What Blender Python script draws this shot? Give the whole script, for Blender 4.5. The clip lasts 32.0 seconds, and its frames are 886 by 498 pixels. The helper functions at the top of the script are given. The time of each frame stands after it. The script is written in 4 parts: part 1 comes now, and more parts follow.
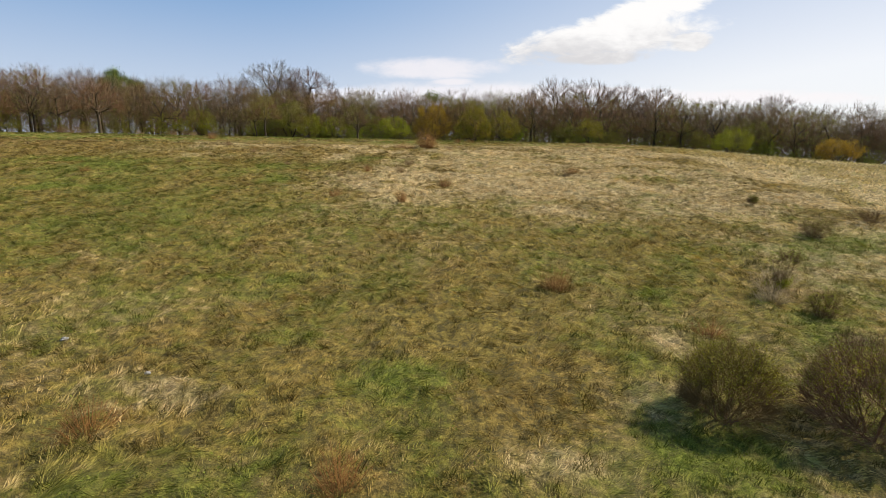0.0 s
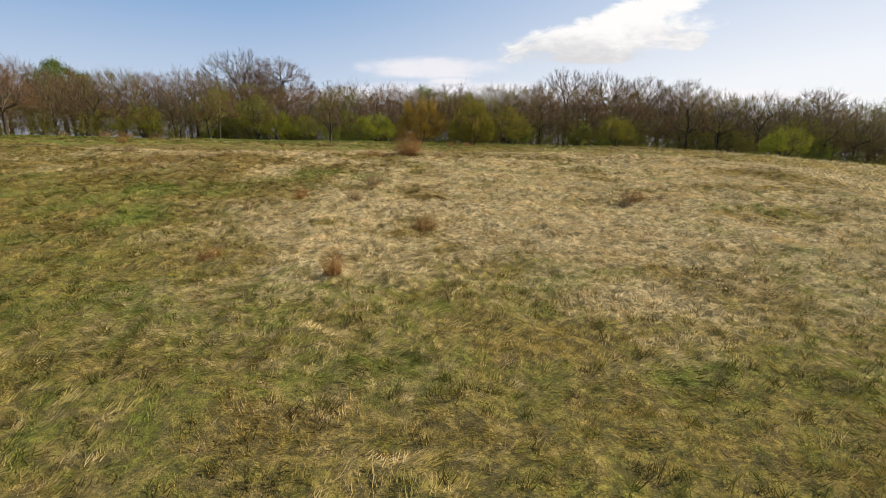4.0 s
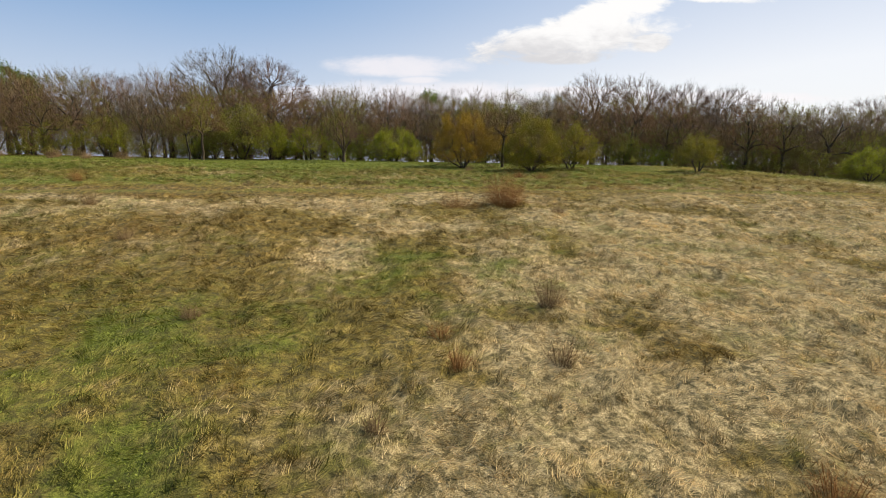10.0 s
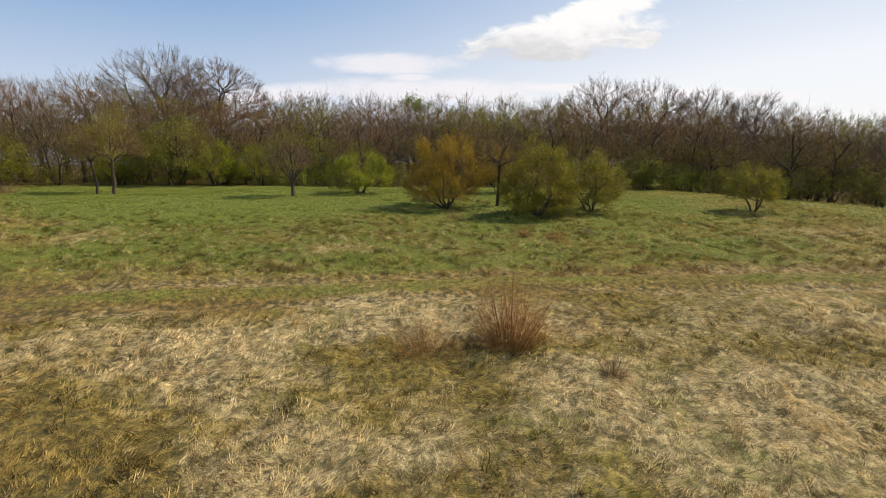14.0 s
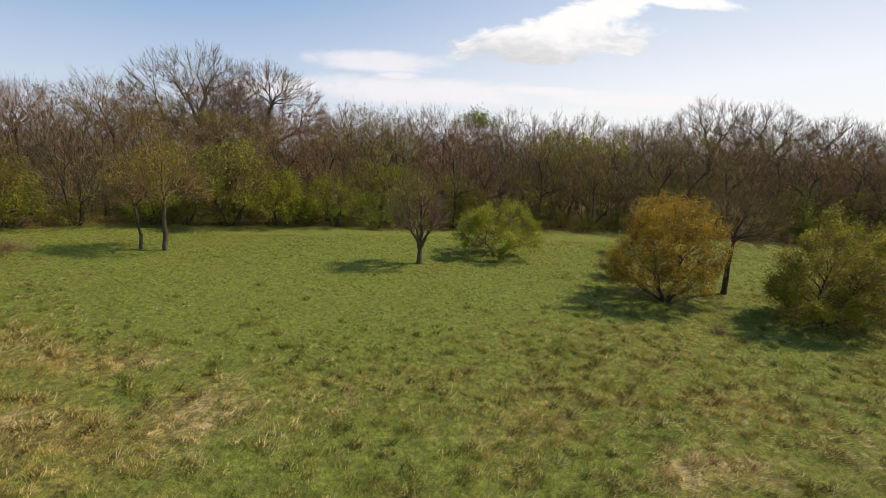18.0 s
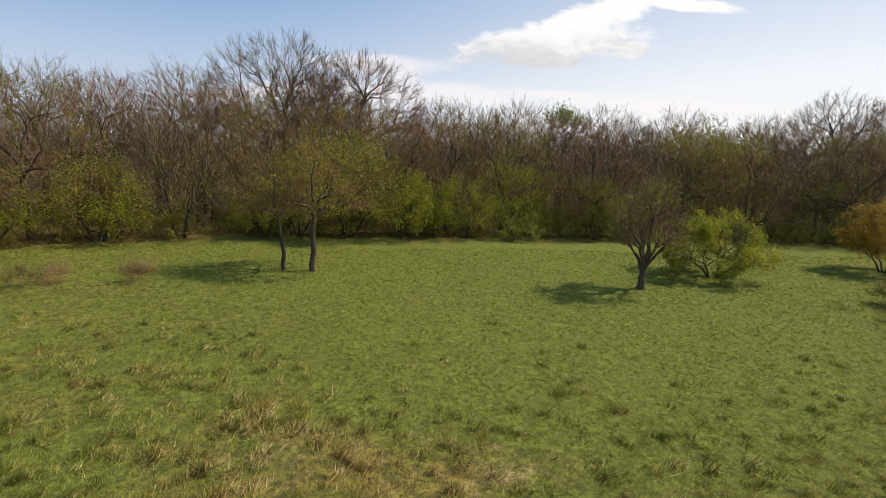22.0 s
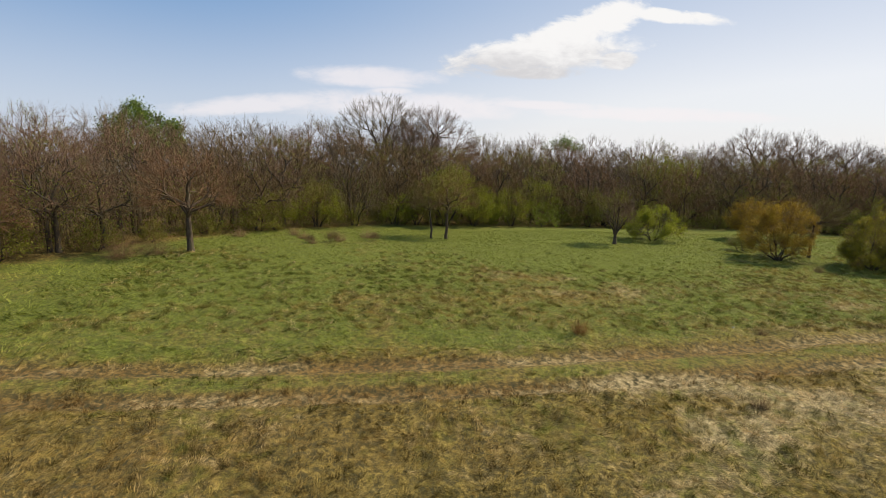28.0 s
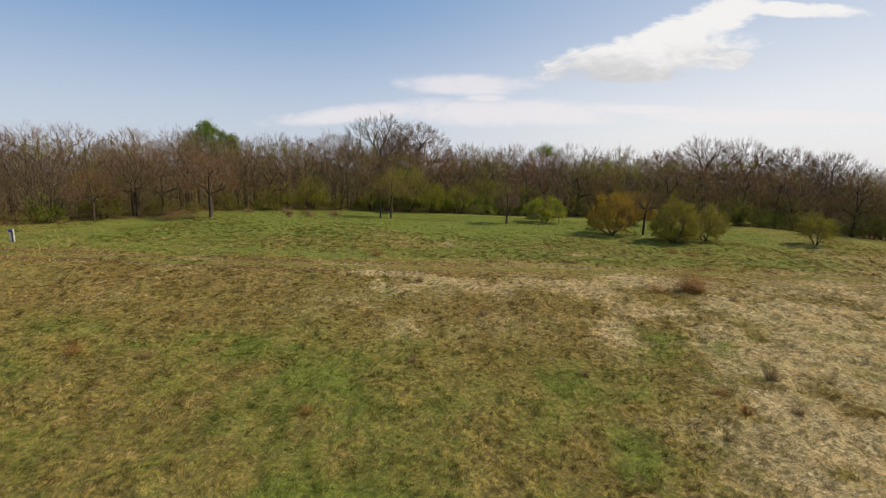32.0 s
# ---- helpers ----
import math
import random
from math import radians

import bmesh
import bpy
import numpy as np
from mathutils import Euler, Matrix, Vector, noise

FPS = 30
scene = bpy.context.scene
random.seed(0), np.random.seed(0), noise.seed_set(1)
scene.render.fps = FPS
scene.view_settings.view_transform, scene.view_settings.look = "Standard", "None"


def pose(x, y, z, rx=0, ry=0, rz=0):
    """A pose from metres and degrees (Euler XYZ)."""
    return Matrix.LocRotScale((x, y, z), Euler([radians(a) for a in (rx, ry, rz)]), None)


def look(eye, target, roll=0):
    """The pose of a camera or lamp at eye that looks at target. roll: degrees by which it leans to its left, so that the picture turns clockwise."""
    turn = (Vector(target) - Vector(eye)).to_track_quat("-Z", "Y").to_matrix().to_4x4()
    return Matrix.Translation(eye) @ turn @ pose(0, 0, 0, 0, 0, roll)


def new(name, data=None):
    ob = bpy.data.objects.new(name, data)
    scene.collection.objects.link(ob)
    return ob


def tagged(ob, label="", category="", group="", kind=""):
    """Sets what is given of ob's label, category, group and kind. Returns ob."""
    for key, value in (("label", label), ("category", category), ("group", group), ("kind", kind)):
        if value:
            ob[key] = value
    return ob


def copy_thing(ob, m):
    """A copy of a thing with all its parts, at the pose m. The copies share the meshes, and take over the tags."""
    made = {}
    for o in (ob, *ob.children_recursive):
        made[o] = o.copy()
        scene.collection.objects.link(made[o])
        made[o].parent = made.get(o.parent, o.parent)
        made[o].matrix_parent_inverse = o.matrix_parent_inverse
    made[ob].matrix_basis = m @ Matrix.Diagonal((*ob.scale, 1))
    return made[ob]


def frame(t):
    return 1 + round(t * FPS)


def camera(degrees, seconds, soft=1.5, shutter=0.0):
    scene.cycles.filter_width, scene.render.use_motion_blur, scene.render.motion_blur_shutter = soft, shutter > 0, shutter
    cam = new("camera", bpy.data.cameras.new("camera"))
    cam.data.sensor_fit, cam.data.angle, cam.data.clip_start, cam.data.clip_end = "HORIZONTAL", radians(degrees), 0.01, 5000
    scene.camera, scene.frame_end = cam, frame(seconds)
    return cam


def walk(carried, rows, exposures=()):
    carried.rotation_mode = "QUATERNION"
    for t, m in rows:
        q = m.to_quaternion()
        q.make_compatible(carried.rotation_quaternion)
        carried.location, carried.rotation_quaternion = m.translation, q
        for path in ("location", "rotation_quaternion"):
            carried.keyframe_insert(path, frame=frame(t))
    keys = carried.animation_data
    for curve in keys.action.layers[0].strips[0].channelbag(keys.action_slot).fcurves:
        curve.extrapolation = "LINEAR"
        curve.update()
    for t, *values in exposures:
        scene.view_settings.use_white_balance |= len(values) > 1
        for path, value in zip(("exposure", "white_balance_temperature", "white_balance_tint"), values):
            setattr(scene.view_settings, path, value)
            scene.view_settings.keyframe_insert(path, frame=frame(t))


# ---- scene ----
cam = camera(81.2, 32.0, soft=0.8)
METRES, EYE, TILT, LEAN, TURN = 112.0, 5.0, -12.0, 0.0, 0.0
ROWS = [
    (0.0, 0.0, 0.0, 0.0, 0.0, 0.0, 0.0),
    (0.5, 0.0007, 0.0095, 0.0026, -0.11, -0.01, 0.07),
    (1.0, 0.0017, 0.0207, 0.0058, -0.18, -0.05, 0.12),
    (1.5, 0.0033, 0.0335, 0.009, -0.23, -0.05, 0.18),
    (2.0, 0.0058, 0.0478, 0.0122, -0.14, -0.03, 0.22),
    (2.5, 0.0086, 0.0633, 0.0152, -0.78, -0.03, 0.41),
    (4.5, 0.0013, 0.1266, 0.0294, -0.17, -0.07, 0.1),
    (5.0, -0.0104, 0.1399, 0.0321, -0.38, -0.11, 0.14),
    (5.5, -0.0239, 0.1522, 0.0344, -0.68, -0.09, 0.21),
    (6.0, -0.0378, 0.163, 0.0357, -0.98, -0.09, 0.33),
    (6.5, -0.0482, 0.176, 0.0375, -1.2, -0.04, 0.39),
    (7.0, -0.0545, 0.1885, 0.0393, -1.37, 0.01, 0.4),
    (7.5, -0.0558, 0.1957, 0.0417, -1.46, 0.16, 0.38),
    (8.0, -0.0543, 0.198, 0.0447, -1.93, 0.17, 0.42),
    (8.5, -0.0525, 0.1987, 0.0485, -2.45, 0.04, 0.5),
    (9.0, -0.0515, 0.1995, 0.053, -2.97, -0.06, 0.55),
    (9.5, -0.0505, 0.2004, 0.0587, -3.24, -0.12, 0.65),
    (10.0, -0.0492, 0.2036, 0.063, -3.47, -0.18, 0.71),
    (10.5, -0.0474, 0.2096, 0.0683, -3.71, -0.27, 0.81),
    (11.0, -0.0447, 0.2177, 0.0753, -3.78, -0.36, 0.87),
    (11.5, -0.0411, 0.2276, 0.0837, -3.91, -0.44, 0.94),
    (12.0, -0.0368, 0.2395, 0.0896, -3.97, -0.51, 1.11),
    (12.5, -0.0326, 0.2532, 0.0927, -4.16, -0.46, 1.17),
    (13.0, -0.0298, 0.2674, 0.0955, -4.31, -0.49, 1.16),
    (13.5, -0.0309, 0.2815, 0.0982, -4.35, -0.5, 1.12),
    (14.0, -0.0347, 0.2952, 0.1006, -4.33, -0.48, 1.04),
    (14.5, -0.0389, 0.3076, 0.1046, -4.36, -0.51, 1.03),
    (16.5, -0.0759, 0.3502, 0.1256, -6.0, -0.53, -0.41),
    (17.0, -0.0895, 0.363, 0.1323, -6.08, -0.57, -0.41),
    (17.5, -0.1034, 0.3757, 0.1388, -6.08, -0.53, -0.38),
    (18.0, -0.1171, 0.389, 0.1414, -6.11, -0.52, -0.41),
    (18.5, -0.1311, 0.4019, 0.143, -6.14, -0.53, -0.45),
    (19.0, -0.1456, 0.4142, 0.1448, -6.09, -0.46, -0.43),
    (19.5, -0.1587, 0.4251, 0.146, -5.96, -0.39, -0.42),
    (20.0, -0.1689, 0.4337, 0.1467, -5.82, -0.35, -0.32),
    (20.5, -0.1757, 0.4404, 0.1476, -5.76, -0.36, -0.35),
    (21.0, -0.1817, 0.4449, 0.1479, -5.74, -0.32, -0.32),
    (21.5, -0.1876, 0.4461, 0.1476, -5.81, -0.27, -0.36),
    (22.0, -0.1933, 0.4442, 0.1472, -5.84, -0.2, -0.38),
    (22.5, -0.1992, 0.4391, 0.1466, -5.96, -0.13, -0.36),
    (23.0, -0.2056, 0.4308, 0.1483, -6.3, -0.08, -0.3),
    (23.5, -0.2119, 0.4203, 0.1496, -6.69, -0.01, -0.21),
    (24.0, -0.2192, 0.4079, 0.1496, -7.2, 0.03, -0.1),
    (24.5, -0.2271, 0.394, 0.1479, -7.52, 0.06, -0.04),
    (25.0, -0.236, 0.3786, 0.1454, -7.73, 0.17, -0.02),
    (25.5, -0.2453, 0.3616, 0.1425, -7.82, 0.3, -0.01),
    (27.5, -0.2747, 0.2834, 0.1269, -7.2, 0.88, 0.21),
    (28.0, -0.2712, 0.263, 0.1232, -6.69, 0.98, 0.29),
    (28.5, -0.262, 0.243, 0.1191, -5.95, 1.18, 0.29),
    (29.0, -0.2492, 0.2245, 0.1152, -5.12, 1.36, 0.24),
    (29.5, -0.2317, 0.2047, 0.111, -4.25, 1.53, 0.16),
    (30.0, -0.2112, 0.1851, 0.1067, -3.53, 1.66, 0.06),
    (30.5, -0.1898, 0.1657, 0.1023, -1.65, 1.77, -0.42),
    (31.0, -0.169, 0.1456, 0.0988, -0.18, 1.76, -0.84),
    (31.5, -0.1514, 0.1257, 0.0946, 1.42, 1.8, -1.32),
    (32.0, -0.136, 0.1053, 0.0912, 3.21, 1.59, -1.61),
]
walk(cam, [(t, pose(0, 0, EYE, TILT, LEAN, TURN) @ pose(METRES * x, METRES * y, METRES * z, 90 + pitch, roll, yaw)) for t, x, y, z, yaw, pitch, roll in ROWS],
     exposures=((0, 0.12), (25.5, 0.12), (28.5, 0.0), (32, -0.05)))

# ---- world, sun, exposure ----
SUN_WAY = Vector((0.97, 0.24, 0)).normalized()
SUN_UP = radians(48)
sun_data = bpy.data.lights.new("sun", "SUN")
sun_data.energy, sun_data.angle, sun_data.color = 5.0, radians(0.6), (1.0, 0.90, 0.74)
sun = new("sun", sun_data)
sun.matrix_world = look((SUN_WAY.x * 100, SUN_WAY.y * 100, 100 * math.tan(SUN_UP)), (0, 0, 0))

world = bpy.data.worlds.new("sky")
scene.world = world
world.use_nodes = True


class Nodes:
    """Short hand for node trees."""

    def __init__(self, tree):
        self.tree = tree

    def add(self, kind, **sets):
        node = self.tree.nodes.new(kind)
        for key, value in sets.items():
            if key == "data_type":
                node.data_type = value
            elif key == "operation":
                node.operation = value
            elif key == "blend_type":
                node.blend_type = value
            elif key == "attribute_name":
                node.attribute_name = value
        return node

    def link(self, a, b):
        self.tree.links.new(a, b)

    def put(self, socket, value):
        if hasattr(value, "is_output"):
            self.link(value, socket)
        else:
            socket.default_value = value

    def math(self, op, a, b=0.0, c=0.0, clamp=False):
        node = self.add("ShaderNodeMath", operation=op)
        node.use_clamp = clamp
        for socket, value in zip(node.inputs, (a, b, c)):
            self.put(socket, value)
        return node.outputs[0]

    def mix(self, fac, a, b, blend="MIX"):
        node = self.add("ShaderNodeMix", data_type="RGBA", blend_type=blend)
        self.put(node.inputs[0], fac)
        self.put(node.inputs[6], a if hasattr(a, "is_output") else (*a, 1))
        self.put(node.inputs[7], b if hasattr(b, "is_output") else (*b, 1))
        return node.outputs[2]

    def noise(self, where, scale, detail=3.0, rough=0.55, warp=0.0):
        node = self.add("ShaderNodeTexNoise")
        self.link(where, node.inputs["Vector"])
        node.inputs["Scale"].default_value, node.inputs["Detail"].default_value = scale, detail
        node.inputs["Roughness"].default_value, node.inputs["Distortion"].default_value = rough, warp
        return node.outputs["Fac"]

    def ramp(self, value, low, high):
        node = self.add("ShaderNodeMapRange")
        node.interpolation_type = "SMOOTHSTEP"
        self.put(node.inputs[0], value)
        node.inputs[1].default_value, node.inputs[2].default_value = low, high
        return node.outputs[0]


def build_sky():
    n = Nodes(world.node_tree)
    n.tree.nodes.clear()
    sky = n.add("ShaderNodeTexSky")
    sky.sky_type, sky.sun_disc = "NISHITA", False
    sky.sun_elevation, sky.sun_rotation = SUN_UP, math.atan2(SUN_WAY.x, SUN_WAY.y)
    sky.air_density, sky.dust_density, sky.ozone_density = 1.0, 0.8, 1.6
    way = n.add("ShaderNodeTexCoord").outputs["Generated"]
    split = n.add("ShaderNodeSeparateXYZ")
    n.link(way, split.inputs[0])
    ahead = n.math("MAXIMUM", split.outputs[1], 0.02)
    u, v = n.math("DIVIDE", split.outputs[0], ahead), n.math("DIVIDE", split.outputs[2], ahead)
    flat = n.add("ShaderNodeCombineXYZ")
    n.link(u, flat.inputs[0]), n.link(n.math("MULTIPLY", v, 2.2), flat.inputs[1])
    puff = n.noise(flat.outputs[0], 11.0, 7.0, 0.62, 0.6)
    fine = n.noise(flat.outputs[0], 30.0, 5.0, 0.6)
    rag = n.math("ADD", n.math("MULTIPLY", n.math("SUBTRACT", puff, 0.5), 1.9), n.math("MULTIPLY", n.math("SUBTRACT", fine, 0.5), 0.8))

    def bank(lumps):
        """A cloud of lens-shaped lumps (u, v, half width, half height, slope)."""
        best = None
        for cu, cv, ru, rv, slope in lumps:
            du = n.math("SUBTRACT", u, cu)
            dv = n.math("SUBTRACT", n.math("SUBTRACT", v, cv), n.math("MULTIPLY", du, slope))
            far = n.math("ADD", n.math("POWER", n.math("ABSOLUTE", n.math("DIVIDE", du, ru)), 2.0), n.math("POWER", n.math("ABSOLUTE", n.math("DIVIDE", dv, rv)), 2.0))
            lump = n.math("SUBTRACT", 1.0, far)
            best = lump if best is None else n.math("MAXIMUM", best, lump)
        return best

    main = bank(((0.30, 0.178, 0.20, 0.036, 0.12), (0.34, 0.212, 0.13, 0.036, 0.28), (0.43, 0.252, 0.075, 0.032, 0.2), (0.55, 0.258, 0.13, 0.014, -0.05), (0.28, 0.146, 0.11, 0.014, 0.03), (0.45, 0.176, 0.05, 0.02, 0.0)))
    body = n.ramp(n.math("ADD", main, rag), -0.1, 0.6)
    thin = bank(((-0.03, 0.12, 0.12, 0.014, -0.03), (0.02, 0.103, 0.05, 0.01, 0.0), (-0.22, 0.074, 0.2, 0.02, 0.1), (0.31, 0.086, 0.16, 0.010, 0.0), (0.55, 0.075, 0.3, 0.016, 0.0), (0.04, 0.078, 0.3, 0.03, 0.0), (-0.02, 0.128, 0.14, 0.022, 0.0)))
    veil = n.math("MULTIPLY", n.ramp(n.math("ADD", thin, n.math("MULTIPLY", rag, 0.8)), -0.1, 1.0), 0.7)
    under = n.ramp(n.math("ADD", n.math("MULTIPLY", n.math("SUBTRACT", 0.185, v), 11.0), n.math("MULTIPLY", rag, -0.9)), -0.35, 0.7)
    white = n.mix(n.math("MULTIPLY", under, 0.8), (10.3, 10.15, 10.05), (6.6, 6.5, 6.7))
    front = n.ramp(split.outputs[1], 0.05, 0.2)
    # high thin haze: whiter towards the horizon and towards the sun
    sunward = n.math("ADD", n.math("MULTIPLY", split.outputs[0], SUN_WAY.x), n.math("MULTIPLY", split.outputs[1], SUN_WAY.y))
    low = n.ramp(split.outputs[2], 0.31, 0.0)
    white_share = n.math("ADD", n.math("MULTIPLY", low, 0.62), n.math("MULTIPLY", n.ramp(sunward, -0.15, 0.95), 0.6), clamp=True)
    film = n.mix(white_share, (2.0, 4.0, 7.2), (10.1, 10.1, 10.5))
    haze = n.mix(0.8, sky.outputs[0], film)
    haze = n.mix(n.math("MULTIPLY", veil, front), haze, (10.2, 9.6, 9.7))
    final = n.mix(n.math("MULTIPLY", body, front), haze, white)
    back = n.add("ShaderNodeBackground")
    n.link(final, back.inputs[0])
    back.inputs[1].default_value = 0.09
    n.link(back.outputs[0], n.add("ShaderNodeOutputWorld").inputs[0])


build_sky()


# ---- materials ----
def surface(name, rough=0.8, leafy=0.0):
    """A new material: its nodes, and a call that closes it with a colour, a bump height and how far light comes through."""
    mat = bpy.data.materials.new(name)
    mat.use_nodes = True
    n = Nodes(mat.node_tree)
    n.tree.nodes.clear()

    def close(colour, bump=None, depth=0.02, strength=0.6):
        shader = n.add("ShaderNodeBsdfPrincipled")
        n.link(colour, shader.inputs["Base Color"])
        shader.inputs["Roughness"].default_value = rough
        shader.inputs["Specular IOR Level"].default_value = 0.12
        if bump is not None:
            node = n.add("ShaderNodeBump")
            node.inputs["Strength"].default_value, node.inputs["Distance"].default_value = strength, depth
            n.link(bump, node.inputs["Height"])
            n.link(node.outputs[0], shader.inputs["Normal"])
        end = shader.outputs[0]
        if leafy:
            thin = n.add("ShaderNodeBsdfTranslucent")
            n.link(colour, thin.inputs[0])
            both = n.add("ShaderNodeMixShader")
            both.inputs[0].default_value = leafy
            n.link(end, both.inputs[1]), n.link(thin.outputs[0], both.inputs[2])
            end = both.outputs[0]
        n.link(end, n.add("ShaderNodeOutputMaterial").inputs[0])
        return mat

    return n, close


def place_of(n):
    return n.add("ShaderNodeNewGeometry").outputs["Position"]


def turf_colour(n, at, vary):
    """Turf by what grows there: olive, fresh green, straw and rust."""
    sort = n.add("ShaderNodeAttribute", attribute_name="cover")
    split = n.add("ShaderNodeSeparateColor")
    n.link(sort.outputs["Color"], split.inputs[0])
    dull = n.mix(vary, (0.07, 0.056, 0.010), (0.52, 0.385, 0.095))
    fresh = n.mix(vary, (0.062, 0.078, 0.009), (0.272, 0.295, 0.048))
    pale = n.mix(vary, (0.17, 0.115, 0.04), (0.86, 0.655, 0.33))
    rusty = n.mix(vary, (0.085, 0.046, 0.012), (0.42, 0.25, 0.075))
    spot = n.noise(at, 2.6, 3.0)
    colour = n.mix(n.math("MULTIPLY", split.outputs[2], 1.0, clamp=True), dull, rusty)
    colour = n.mix(n.ramp(n.math("ADD", split.outputs[1], n.math("MULTIPLY", n.math("SUBTRACT", spot, 0.5), 1.1)), 0.1, 0.85), colour, pale)
    return n.mix(n.ramp(n.math("ADD", split.outputs[0], n.math("MULTIPLY", n.math("SUBTRACT", spot, 0.5), -0.9)), 0.2, 0.85), colour, fresh)


def make_turf():
    n, close = surface("turf", 0.9)
    at = place_of(n)
    grain, mid = n.noise(at, 34.0, 4.0, 0.7, 0.6), n.noise(at, 7.0, 4.0, 0.6, 0.3)
    vary = n.math("MULTIPLY", n.ramp(n.math("ADD", n.math("MULTIPLY", grain, 0.6), n.math("MULTIPLY", mid, 0.4)), 0.34, 0.68), 0.95)
    sort = n.add("ShaderNodeAttribute", attribute_name="cover")
    parts = n.add("ShaderNodeSeparateColor")
    n.link(sort.outputs["Color"], parts.inputs[0])
    # dark noise patches: soil brown that also paints the shade between grass blades
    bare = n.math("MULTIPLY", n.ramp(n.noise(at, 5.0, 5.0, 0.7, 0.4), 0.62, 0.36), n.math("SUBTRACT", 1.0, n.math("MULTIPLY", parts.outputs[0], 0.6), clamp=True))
    thatch_and_gap_shade = n.mix(bare, turf_colour(n, at, vary), (0.07, 0.058, 0.024))
    return close(thatch_and_gap_shade, n.math("ADD", grain, mid), 0.06, 0.9)


def make_blades():
    n, close = surface("grass_blades", 0.6, 0.33)
    at = place_of(n)
    sort = n.add("ShaderNodeAttribute", attribute_name="cover")
    vary = n.math("ADD", n.math("MULTIPLY", sort.outputs["Alpha"], 1.15), n.math("MULTIPLY", n.noise(at, 5.0), 0.1))
    return close(turf_colour(n, at, vary))


def make_bark(name, dark, light, scale=6.0):
    n, close = surface(name, 0.9)
    squeeze = n.add("ShaderNodeMapping")
    n.link(n.add("ShaderNodeTexCoord").outputs["Object"], squeeze.inputs[0])
    squeeze.inputs["Scale"].default_value = (2.5, 2.5, 0.5)
    at = squeeze.outputs[0]
    tone = n.noise(at, scale, 6.0, 0.7, 0.8)
    one = n.add("ShaderNodeObjectInfo").outputs["Random"]
    colour = n.mix(n.ramp(tone, 0.3, 0.7), dark, light)
    lichen = n.mix(n.ramp(n.noise(at, 1.7, 4.0), 0.5, 0.75), colour, (0.11, 0.11, 0.05))
    return close(n.mix(n.math("MULTIPLY", one, 0.35), lichen, (0.10, 0.075, 0.055)), tone, 0.03, 0.7)


def make_twig(name, dark, light, sway=0.42):
    n, close = surface(name, 0.8)
    at = n.add("ShaderNodeTexCoord").outputs["Object"]
    one, per = n.add("ShaderNodeObjectInfo").outputs["Random"], n.add("ShaderNodeNewGeometry").outputs["Random Per Island"]
    tone = n.math("ADD", n.math("MULTIPLY", per, 0.5), n.math("MULTIPLY", n.noise(at, 0.7), 0.5))
    # from tree to tree the twigs turn from purple-grey over their own brown to red-brown and olive
    hue = n.mix(n.ramp(one, 0.0, 0.4), (0.20, 0.135, 0.10), n.mix(n.ramp(one, 0.45, 0.75), (0.25, 0.125, 0.055), (0.18, 0.145, 0.045)))
    return close(n.mix(sway, n.mix(tone, dark, light), hue))


def make_leaf(name, dark, mid, light):
    n, close = surface(name, 0.55, 0.38)
    at = n.add("ShaderNodeTexCoord").outputs["Object"]
    per = n.add("ShaderNodeNewGeometry").outputs["Random Per Island"]
    one = n.add("ShaderNodeObjectInfo").outputs["Random"]
    colour = n.mix(n.ramp(n.noise(at, 0.9, 3.0), 0.35, 0.68), n.mix(per, dark, mid), n.mix(per, mid, light))
    return close(n.mix(n.math("MULTIPLY", one, 0.22), colour, (0.16, 0.13, 0.03)))


def make_plain(name, a, b, scale=12.0, rough=0.7):
    n, close = surface(name, rough)
    at = n.add("ShaderNodeTexCoord").outputs["Object"]
    tone = n.noise(at, scale, 5.0, 0.6)
    return close(n.mix(n.ramp(tone, 0.3, 0.7), a, b), tone, 0.004, 0.5)


TURF, BLADES = make_turf(), make_blades()
BARK_GREY = make_bark("bark_grey_brown", (0.05, 0.034, 0.022), (0.16, 0.115, 0.075))
BARK_DARK = make_bark("bark_dark", (0.0286, 0.0221, 0.0169), (0.0975, 0.0754, 0.0546))
TWIG_GREY = make_twig("twigs_grey_brown", (0.075, 0.052, 0.037), (0.24, 0.166, 0.116))
TWIG_BROWN = make_twig("twigs_red_brown", (0.085, 0.050, 0.026), (0.27, 0.155, 0.074))
TWIG_DARK = make_twig("twigs_dark", (0.072, 0.054, 0.0336), (0.18, 0.132, 0.084), 0.15)
TWIG_TAN = make_twig("stalks_tan", (0.10, 0.064, 0.027), (0.27, 0.175, 0.08), 0.0)
TWIG_RUST = make_twig("stalks_rust", (0.11, 0.05, 0.014), (0.31, 0.155, 0.046), 0.0)
TWIG_STRAW = make_twig("stalks_straw", (0.22, 0.15, 0.07), (0.46, 0.36, 0.20), 0.0)
LEAF_GREEN = make_leaf("leaves_fresh_green", (0.115, 0.15, 0.013), (0.21, 0.26, 0.02), (0.32, 0.37, 0.036))
LEAF_LIME = make_leaf("leaves_yellow_green", (0.149, 0.172, 0.0115), (0.287, 0.305, 0.0184), (0.46, 0.448, 0.0345))
LEAF_GOLD = make_leaf("leaves_gold_green", (0.132, 0.132, 0.0124), (0.265, 0.233, 0.0201), (0.451, 0.365, 0.0342))
LEAF_ORANGE = make_leaf("leaves_bronze", (0.207, 0.117, 0.0138), (0.398, 0.241, 0.0234), (0.563, 0.398, 0.0413))
